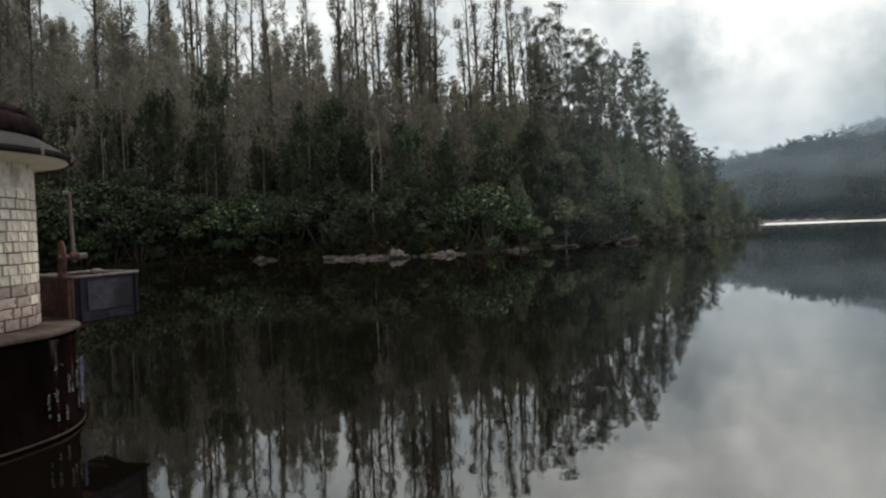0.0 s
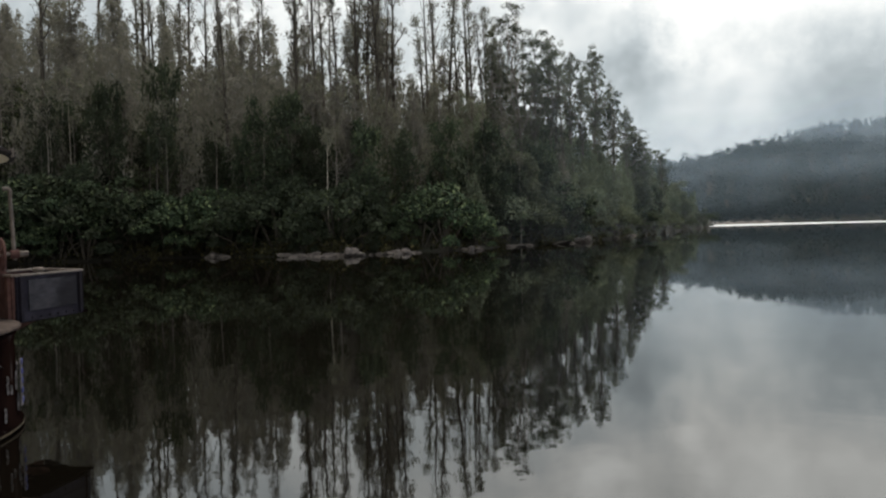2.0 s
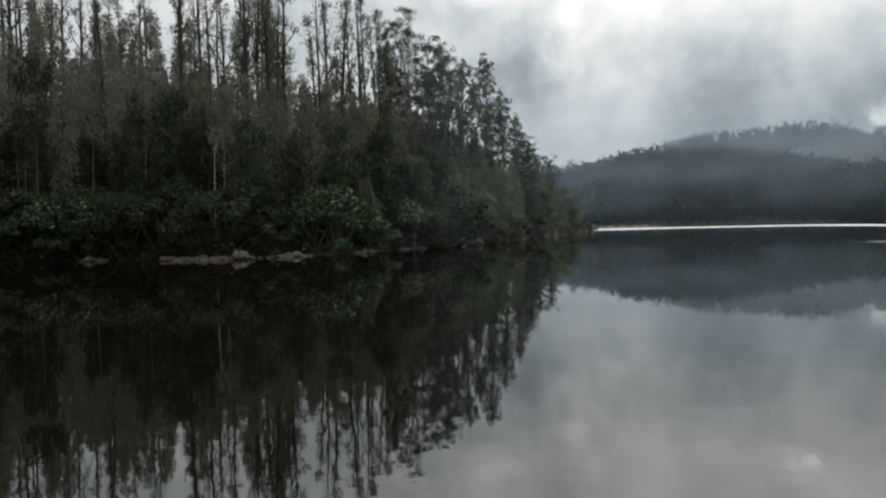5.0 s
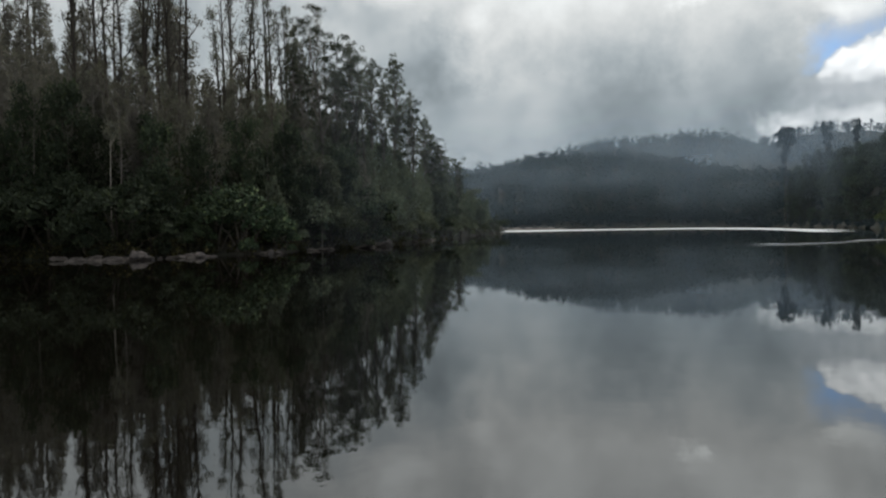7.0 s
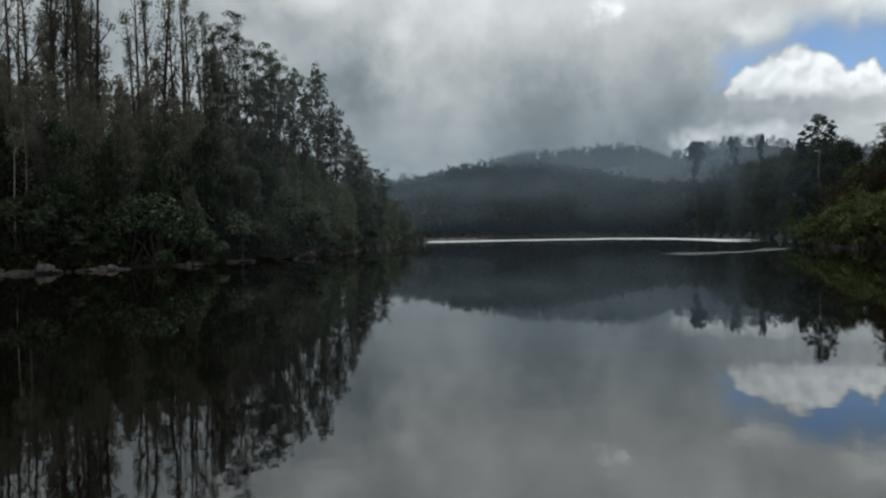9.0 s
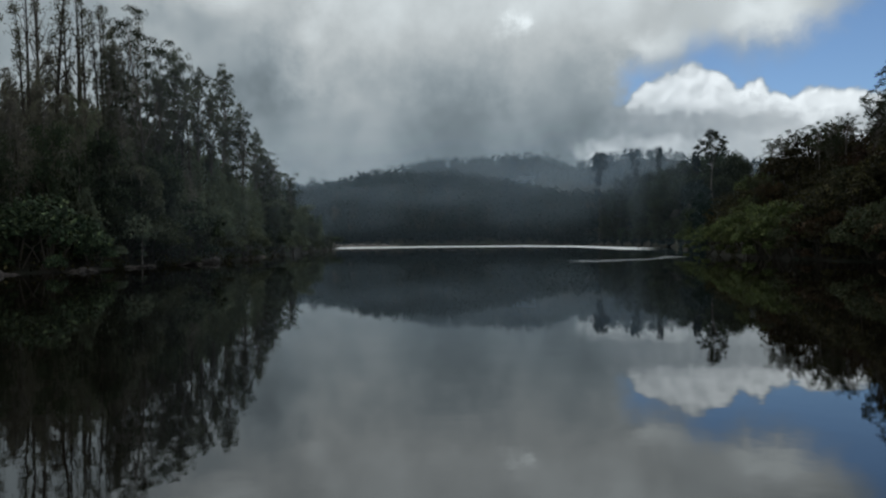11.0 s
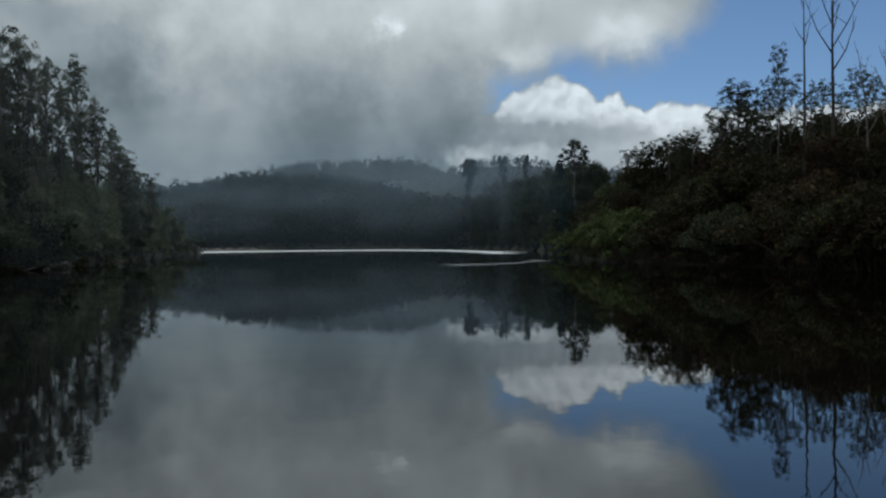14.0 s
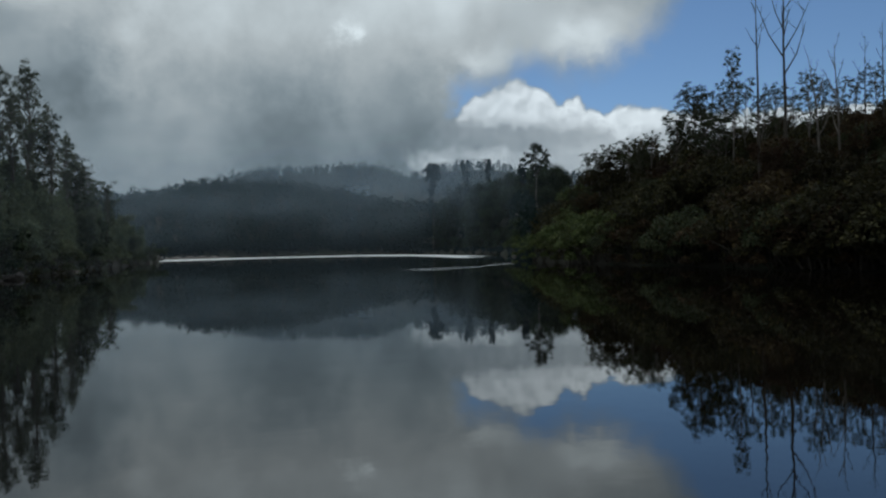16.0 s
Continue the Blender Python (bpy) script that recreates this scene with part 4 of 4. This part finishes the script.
for k, (b, w, d, h, z) in enumerate([(-8.6, 1.6, 1.4, 1.0, 0.15), (-7.6, 2.4, 1.5, 0.9, 0.05), (-6.6, 2.0, 1.4, 1.3, 0.1), (-5.6, 1.7, 1.3, 0.9, 0.1), (-3.9, 2.0, 1.7, 1.9, 0.25), (-4.9, 1.2, 1.0, 0.8, 0.1), (-1.3, 1.8, 1.4, 0.9, 0.05),
                                     (-0.2, 2.1, 1.3, 1.1, 0.1), (0.5, 1.3, 1.1, 1.5, 0.2), (1.3, 1.5, 1.2, 0.8, 0.05), (-14.2, 1.8, 1.4, 1.3, 0.15), (-13.2, 1.2, 1.0, 0.9, 0.1), (5.6, 1.4, 1.2, 1.0, 0.1), (6.3, 1.0, 1.0, 0.9, 0.1),
                                     (9.2, 2.6, 1.6, 0.8, 0.05), (12.6, 3.6, 2.0, 0.9, 0.05), (13.9, 3.2, 2.0, 1.2, 0.1), (14.6, 2.0, 1.6, 1.8, 0.2)]):
    x, y = polar(b, waterline(b) - 2.0 - 0.5 * math.sin(k * 2.7))
    rock("rock", k, (w * 1.05, d * 0.9, h * 0.66), "pale weathered rock half in water").matrix_basis = pose(x, y, z - 0.10, 16 * math.sin(k * 1.9), 14 * math.cos(k * 2.3), k * 67)

STONES = [rock("stone", 30 + k, (0.8, 0.6, 0.4), "small broken pale stone at the water's edge") for k in range(4)]
stone_rng = random.Random(17)
for k in range(40):
    b = stone_rng.choice([-8.3, -7.2, -6.3, -5.2, -3.6, -1.2, 0.2, 1.4, 5.9, 9.4, 12.8, 14.2, -13.8, 17.5]) + stone_rng.gauss(0, 0.55)
    x, y = polar(b, waterline(b) - stone_rng.uniform(1.0, 2.6))
    put(STONES[k % 4], x, y, stone_rng.uniform(0.6, 1.5), stone_rng.uniform(0, 360), stone_rng.uniform(-0.02, 0.1))

# ---- intake tower ----
PAINT = rough_material("white_paint", (0.43, 0.365, 0.28), (0.67, 0.595, 0.475), 9.0, rough=0.85, bump=0.5, stain=(0.30, 0.24, 0.18), lime=(0.16, 0.12, 0.10))
WORN_PAINT = rough_material("worn_white_paint", (0.19, 0.125, 0.105), (0.46, 0.375, 0.315), 11.0, rough=0.88, bump=0.7, stain=(0.13, 0.075, 0.065), lime=(0.05, 0.035, 0.032))
DARK_JOINT = rough_material("dark_joint", (0.012, 0.009, 0.008), (0.05, 0.036, 0.032), 12.0)
MORTAR = rough_material("dark_mortar", (0.075, 0.055, 0.045), (0.21, 0.165, 0.14), 12.0)
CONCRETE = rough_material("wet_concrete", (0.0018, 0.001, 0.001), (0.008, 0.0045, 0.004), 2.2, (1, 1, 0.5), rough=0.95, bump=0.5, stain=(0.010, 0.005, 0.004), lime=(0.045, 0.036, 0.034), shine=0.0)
LEDGE = rough_material("ledge_concrete", (0.040, 0.030, 0.026), (0.115, 0.088, 0.074), 6.0, stain=(0.026, 0.018, 0.016), shine=0.05)
# pale cream, raised further to paint in light bounced off the water
SOFFIT = rough_material("bounce_lit_soffit", (0.60, 0.52, 0.38), (0.80, 0.72, 0.55), 4.0, stain=(0.30, 0.22, 0.14))
ROOFING = rough_material("dark_roofing", (0.006, 0.0042, 0.004), (0.028, 0.019, 0.0185), 9.0, rough=0.95, bump=0.9, shine=0.0)
GUTTER = rough_material("gutter_metal", (0.006, 0.0045, 0.0045), (0.024, 0.019, 0.018), 5.0, rough=0.8, shine=0.03)
RUST = rough_material("rusty_red", (0.052, 0.026, 0.022), (0.135, 0.072, 0.062), 7.0, rough=0.85, stain=(0.03, 0.018, 0.018), shine=0.08)
SLATE = rough_material("grey_blue_paint", (0.008, 0.007, 0.010), (0.026, 0.023, 0.031), 5.0, rough=0.85, stain=(0.012, 0.010, 0.012), shine=0.08)
PANEL = rough_material("faded_panel", (0.020, 0.019, 0.023), (0.060, 0.057, 0.064), 4.0, (1, 1, 2.0), rough=0.85, stain=(0.010, 0.009, 0.011), shine=0.08)
STEEL = rough_material("weathered_steel", (0.10, 0.08, 0.068), (0.22, 0.185, 0.16), 8.0, rough=0.7, shine=0.1)
LIME = rough_material("lime_streak", (0.06, 0.054, 0.054), (0.22, 0.20, 0.20), 9.0)
TIDE = rough_material("tide_mark", (0.016, 0.011, 0.006), (0.06, 0.044, 0.026), 8.0, stain=(0.02, 0.014, 0.01))
SLAB = rough_material("weathered_slab", (0.010, 0.009, 0.0095), (0.030, 0.028, 0.028), 5.0, stain=(0.04, 0.034, 0.034))
BLUE_ENAMEL = rough_material("blue_enamel", (0.02, 0.03, 0.14), (0.05, 0.06, 0.26), 6.0, rough=0.5)


def part(name, bm, mat, parent, label="", smooth=False):
    mesh = bpy.data.meshes.new(name)
    bmesh.ops.recalc_face_normals(bm, faces=bm.faces)
    bm.to_mesh(mesh)
    bm.free()
    mesh.materials.append(mat)
    if smooth:
        mesh.polygons.foreach_set("use_smooth", [True] * len(mesh.polygons))
    return sub(name, mesh, parent, label)


def turned(profile, sides=64, uneven=0.0):
    """A solid of revolution from (radius, height) pairs, open where it starts and ends off the axis."""
    bm = bmesh.new()
    rings = []
    for r, z in profile:
        ring = []
        for k in range(sides):
            a = math.tau * k / sides
            q = r * (1 + uneven * noise.noise(Vector((math.cos(a) * 3, math.sin(a) * 3, z * 4))))
            ring.append(bm.verts.new((q * math.cos(a), q * math.sin(a), z)))
        rings.append(ring)
    for lo, hi in zip(rings, rings[1:]):
        for k in range(sides):
            bm.faces.new((lo[k], lo[(k + 1) % sides], hi[(k + 1) % sides], hi[k]))
    bm.faces.new(rings[0])
    bm.faces.new(rings[-1])
    return bm


def box(size, at=(0, 0, 0), bevel=0.008, turn=None):
    bm = bmesh.new()
    m = Matrix.Translation(at) @ (turn if turn is not None else Matrix()) @ Matrix.Diagonal((*size, 1))
    bmesh.ops.create_cube(bm, size=1, matrix=m)
    if bevel:
        bmesh.ops.bevel(bm, geom=bm.edges[:], offset=bevel, segments=2, affect="EDGES")
    return bm


def rod(a, b, r, sides=12):
    a, b = Vector(a), Vector(b)
    bm = bmesh.new()
    m = Matrix.Translation((a + b) / 2) @ (b - a).to_track_quat("Z", "Y").to_matrix().to_4x4()
    bmesh.ops.create_cone(bm, cap_ends=True, segments=sides, radius1=r, radius2=r, depth=(b - a).length, matrix=m)
    return bm


def torus(R, r, m, seg=32, sides=8):
    bm = bmesh.new()
    rings = []
    for i in range(seg):
        a = math.tau * i / seg
        rings.append([bm.verts.new(m @ Vector(((R + r * math.cos(math.tau * j / sides)) * math.cos(a), (R + r * math.cos(math.tau * j / sides)) * math.sin(a), r * math.sin(math.tau * j / sides)))) for j in range(sides)])
    for i in range(seg):
        for j in range(sides):
            bm.faces.new((rings[i][j], rings[(i + 1) % seg][j], rings[(i + 1) % seg][(j + 1) % sides], rings[i][(j + 1) % sides]))
    return bm


def intake_tower():
    root = new("intake_tower")
    tx, ty = polar(TOWER_AZ, TOWER_D)
    root.matrix_basis = pose(tx, ty, 0, 0, 0, 90 - TOWER_AZ + 180) @ Matrix.Diagonal((1.008, 1.008, 1, 1))  # local +x faces the eye
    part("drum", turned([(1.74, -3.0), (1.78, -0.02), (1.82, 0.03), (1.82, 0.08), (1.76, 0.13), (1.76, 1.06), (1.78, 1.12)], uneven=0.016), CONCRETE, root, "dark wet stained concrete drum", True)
    part("ledge", turned([(1.70, 1.155), (1.80, 1.165), (1.825, 1.185), (1.82, 1.215), (1.79, 1.23), (1.2, 1.25)], uneven=0.012), LEDGE, root, "worn grey-brown concrete ledge")
    drips = random.Random(8)
    for k in range(16):
        a, top, run = drips.uniform(0.75, 1.38), drips.uniform(0.25, 0.85), drips.uniform(0.03, 0.20)
        bm, rows = bmesh.new(), []
        for i in range(6):
            z, w = top - run * i / 5, drips.uniform(0.0004, 0.0046) * (1.0 - 0.12 * i)
            q = a + drips.uniform(-0.009, 0.009)
            rows.append([bm.verts.new(((1.776 + e[1]) * math.cos(q + e[0] * w), (1.776 + e[1]) * math.sin(q + e[0] * w), z)) for e in ((-1, -0.01), (-0.4, 0.012), (0.4, 0.012), (1, -0.01))])
        for lo, hi in zip(rows, rows[1:]):
            for i in range(3):
                bm.faces.new((lo[i], lo[i + 1], hi[i + 1], hi[i]))
        part("lime_run", bm, LIME, root, "white lime run")
    wall = part("wall", turned([(1.385, 1.2), (1.385, 3.2)]), MORTAR, root, "white-painted stone wall with dark joints")
    part("joint_bed", turned([(1.3855, 1.23), (1.3875, 1.235), (1.3875, 1.74), (1.3855, 1.745)]), DARK_JOINT, wall, "dark weathered joints low on the wall")
    part("frieze", turned([(1.38, 2.83), (1.402, 2.85), (1.402, 3.22), (1.38, 3.24)]), PAINT, root, "plain whitewashed band")
    part("eave", turned([(1.38, 3.175), (1.41, 3.175), (1.78, 3.215), (1.79, 3.25), (1.38, 3.34)]), SOFFIT, root, "pale sloping concrete eave, brightened for light off the water")
    part("gutter", turned([(1.78, 3.225), (1.835, 3.215), (1.855, 3.25), (1.85, 3.285), (1.815, 3.295), (1.77, 3.29)], uneven=0.008), GUTTER, root, "dark metal gutter round the eave")
    for k in range(9):
        t = -1.6 + 0.4 * k
        clip = box((0.03, 0.025, 0.11), (1.857, 0, 3.26), 0.004)
        clip.transform(Matrix.Rotation(t, 4, "Z"))
        part("gutter_bracket", clip, STEEL, root, "pale metal gutter bracket")
    part("eave_top", turned([(1.79, 3.285), (1.79, 3.305), (1.50, 3.49), (1.38, 3.50)], uneven=0.006), SLAB, root, "weathered grey slab on the eave")
    part("roof_tier", turned([(1.38, 3.46), (1.49, 3.475), (1.525, 3.53), (1.515, 3.66), (1.45, 3.735), (1.1, 3.77)], uneven=0.02), ROOFING, root, "dark rough lower roof tier", True)
    part("roof_dome", turned([(1.34, 3.73), (1.40, 3.755), (1.375, 3.83), (1.2, 3.89), (0.7, 3.95), (0.1, 3.97)], uneven=0.025), ROOFING, root, "dark rough roof dome", True)
    part("tide_mark", turned([(1.80, 0.02), (1.826, 0.03), (1.828, 0.05), (1.81, 0.058)], uneven=0.014), TIDE, root, "tan crust at the waterline")
    rng = random.Random(3)
    z, course = 1.252, 0
    shapes = {}
    while z < 2.80:
        h = 0.122 if course % 3 else 0.132
        a = rng.uniform(0, 0.1) - 1.75
        while a < 1.75:
            w = rng.choice([0.10, 0.145, 0.175, 0.21])
            key = (w, h, course < 4 and rng.random() < (1.0, 1.0, 0.8, 0.6)[course])
            if key not in shapes:
                bm, half = bmesh.new(), w / 2 - 0.010
                pts = []
                for r, s, zz in ((1.380, half, h - 0.013), (1.397, half, h - 0.014), (1.402, half - 0.005, h - 0.023)):
                    zc = h / 2
                    pts.append([bm.verts.new((r * math.cos(t), r * math.sin(t), zc + e * zz / 2)) for t, e in ((-s, -1), (0, -1), (s, -1), (s, 1), (0, 1), (-s, 1))])
                for lo, hi in zip(pts, pts[1:]):
                    for k in range(6):
                        bm.faces.new((lo[k], lo[(k + 1) % 6], hi[(k + 1) % 6], hi[k]))
                bm.faces.new((pts[2][0], pts[2][1], pts[2][4], pts[2][5]))
                bm.faces.new((pts[2][1], pts[2][2], pts[2][3], pts[2][4]))
                bmesh.ops.recalc_face_normals(bm, faces=bm.faces)
                mesh = bpy.data.meshes.new("stone_block")
                bm.to_mesh(mesh)
                bm.free()
                mesh.materials.append(WORN_PAINT if key[2] else PAINT)
                shapes[key] = mesh
            stone = sub("stone_block", shapes[key], wall)
            stone.matrix_basis = pose(rng.uniform(-0.003, 0.003), 0, z + rng.uniform(-0.002, 0.002), rng.uniform(-0.3, 0.3), rng.uniform(-0.2, 0.2), math.degrees(a + w / 2))
            a += w
        z += h
        course += 1
    return tagged(root, "round whitewashed stone intake tower with dark domed roof", "tower")


TOWER_AZ, TOWER_D = -36.9, 10.46
tower = intake_tower()


def staff_gauge():
    """A narrow enamelled board with blue and white bars on the drum's side."""
    root = new("staff_gauge")
    tx, ty = polar(TOWER_AZ, TOWER_D)
    c = pose(tx, ty, 0, 0, 0, 90 - TOWER_AZ + 180)
    a = 75.0
    root.matrix_basis = c @ pose(1.835 * math.cos(radians(a)), 1.835 * math.sin(radians(a)), 0.27, 0, 0, a)
    part("board", box((0.02, 0.10, 0.56), (0, 0, 0.25), 0.003), LIME, root, "white enamel board")
    for k in range(5):
        part("mark", box((0.012, 0.10, 0.06), (0.012, 0.004 * (-1) ** k, 0.04 + 0.115 * k), 0.002), BLUE_ENAMEL, root, "blue mark")
    return tagged(root, "narrow blue and white water gauge fixed to the drum", "gauge")


staff_gauge()


def at(b, e, dist):
    x, y = polar(b, dist)
    return Vector((x, y, EYE[2] + dist * math.tan(radians(e))))


def steel_tank():
    """An open riveted trough beside the tower: two painted sides to the eye, plank rim."""
    root = new("sluice_trough")
    a, b, c = at(-27.05, -2.2, 10.7), at(-22.95, -2.13, 11.7), at(-29.6, -2.1, 11.9)
    top, low = a.z, a.z - 0.62
    b.z = c.z = top
    d = b + c - a
    root.location = (a.x, a.y, low)
    bpy.context.view_layer.update()
    o = Vector((a.x, a.y, low))

    def side(p, q, mat, label, h0=0.0, h1=0.6):
        p, q = p - o, q - o
        p.z = q.z = 0.0
        v = q - p
        turn = Matrix.Rotation(math.atan2(v.y, v.x), 4, "Z")
        mid = (p + q) / 2
        plate = part("plate", box((v.length - 0.05, 0.03, h1 - h0), (mid.x, mid.y, (h0 + h1) / 2), 0.006, turn), mat, root, label)
        rim = part("rim", box((v.length + 0.04, 0.07, 0.03), (mid.x, mid.y, h1 + 0.012), 0.008, turn), STEEL, root, "worn pale rim")
        side_m = Matrix.Translation(p) @ turn
        for k in range(2):
            f = (0.06, 0.94)[k] * v.length
            rib = box((0.05, 0.05, h1 - h0 - 0.02), (0, 0, 0), 0.006)
            rib.transform(Matrix.Translation((0, 0, (h0 + h1) / 2)) @ side_m @ Matrix.Translation((f, -0.03, 0)))
            part("rib", rib, mat, root)
        for k in range(int(v.length / 0.16)):
            for zz in (h0 + 0.05, h1 - 0.07):
                bolt = bmesh.new()
                bmesh.ops.create_icosphere(bolt, subdivisions=1, radius=0.016, matrix=side_m @ Matrix.Translation((0.12 + k * 0.16, -0.018, zz)))
                part("rivet", bolt, mat, root)
        return plate, rim

    side(a, b, SLATE, "grey-blue painted steel side")
    ab = b - a
    face = Matrix.Rotation(math.atan2(ab.y, ab.x), 4, "Z")
    spot = a.lerp(b, 0.53) - o + face @ Vector((0, -0.024, 0))
    part("panel", box((ab.length * 0.72, 0.016, 0.40), (spot.x, spot.y, 0.34), 0.005, face), PANEL, root, "faded grey steel panel")
    side(c, a, RUST, "rust-red painted steel side")
    side(b, d, SLATE, "grey-blue painted steel side")
    side(d, c, RUST, "rust-red painted steel side")
    mid = (a + d) / 2 - o
    ab = b - a
    floor_turn = Matrix.Rotation(math.atan2(ab.y, ab.x), 4, "Z")
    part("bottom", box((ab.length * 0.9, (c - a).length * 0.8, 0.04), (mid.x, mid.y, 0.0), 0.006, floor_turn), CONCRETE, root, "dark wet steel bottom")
    for f in (0.25, 0.7):
        p = (a.lerp(b, f) + c.lerp(d, f)) / 2 - o
        part("support_beam", rod((p.x, p.y, -0.02), (p.x * 0.4 - 0.9, p.y * 0.4 - 0.3, -0.5), 0.05), RUST, root, "rusty raking beam")
    knob = bmesh.new()
    k0 = a.lerp(b, 0.45) + (c - a) * 0.15 - o
    bmesh.ops.create_uvsphere(knob, u_segments=14, v_segments=8, radius=0.055, matrix=Matrix.Translation((k0.x, k0.y, 0.655)) @ Matrix.Diagonal((1.5, 1, 0.7, 1)))
    part("knob", knob, STEEL, root, "pale worn cap", True)
    return tagged(root, "open rust-red and grey-blue steel trough beside the tower", "trough")


steel_tank()


def valve():
    root = new("sluice_valve")
    base = at(-27.75, -2.1, 10.95)
    hub = at(-27.70, -0.78, 10.95)
    root.location = base
    h = hub - base
    view = Vector((math.sin(radians(-27.7)), math.cos(radians(-27.7)), 0))
    side = Vector((view.y, -view.x, 0))
    axis = (side * 0.98 + view * 0.19).normalized()
    m = Matrix.Translation(h) @ axis.to_track_quat("Z", "Y").to_matrix().to_4x4()
    wheel = part("handwheel", torus(0.195, 0.021, m), RUST, root, "rusty red handwheel", True)
    for k in range(5):
        t = math.tau * k / 5
        part("spoke", rod(m @ Vector((0, 0, 0)), m @ Vector((0.195 * math.cos(t), 0.195 * math.sin(t), 0)), 0.014, 8), RUST, wheel)
    part("spindle", rod(h - axis * 0.03, h + axis * 0.30, 0.026), STEEL, root, "pale worn spindle")
    part("nut", rod(h + axis * 0.21, h + axis * 0.31, 0.042, 6), STEEL, root, "hexagonal nut")
    part("collar", rod(h + axis * 0.10, h + axis * 0.20, 0.06), RUST, root)
    part("pedestal", rod((0, 0, -0.25), h + Vector((0, 0, -0.02)), 0.055), RUST, root, "rusty pedestal")
    foot = h + axis * 0.15
    part("upright_pipe", rod(foot + Vector((0, 0, -0.08)), foot + Vector((-0.03, 0, 0.86)), 0.024), STEEL, root, "weathered upright pipe")
    part("pipe_elbow", rod(foot + Vector((-0.03, 0, 0.85)), foot + Vector((-0.03, 0, 0.85)) - axis * 0.08, 0.028), STEEL, root)
    return tagged(root, "rusty red sluice valve with handwheel and upright pipe", "valve")


valve()
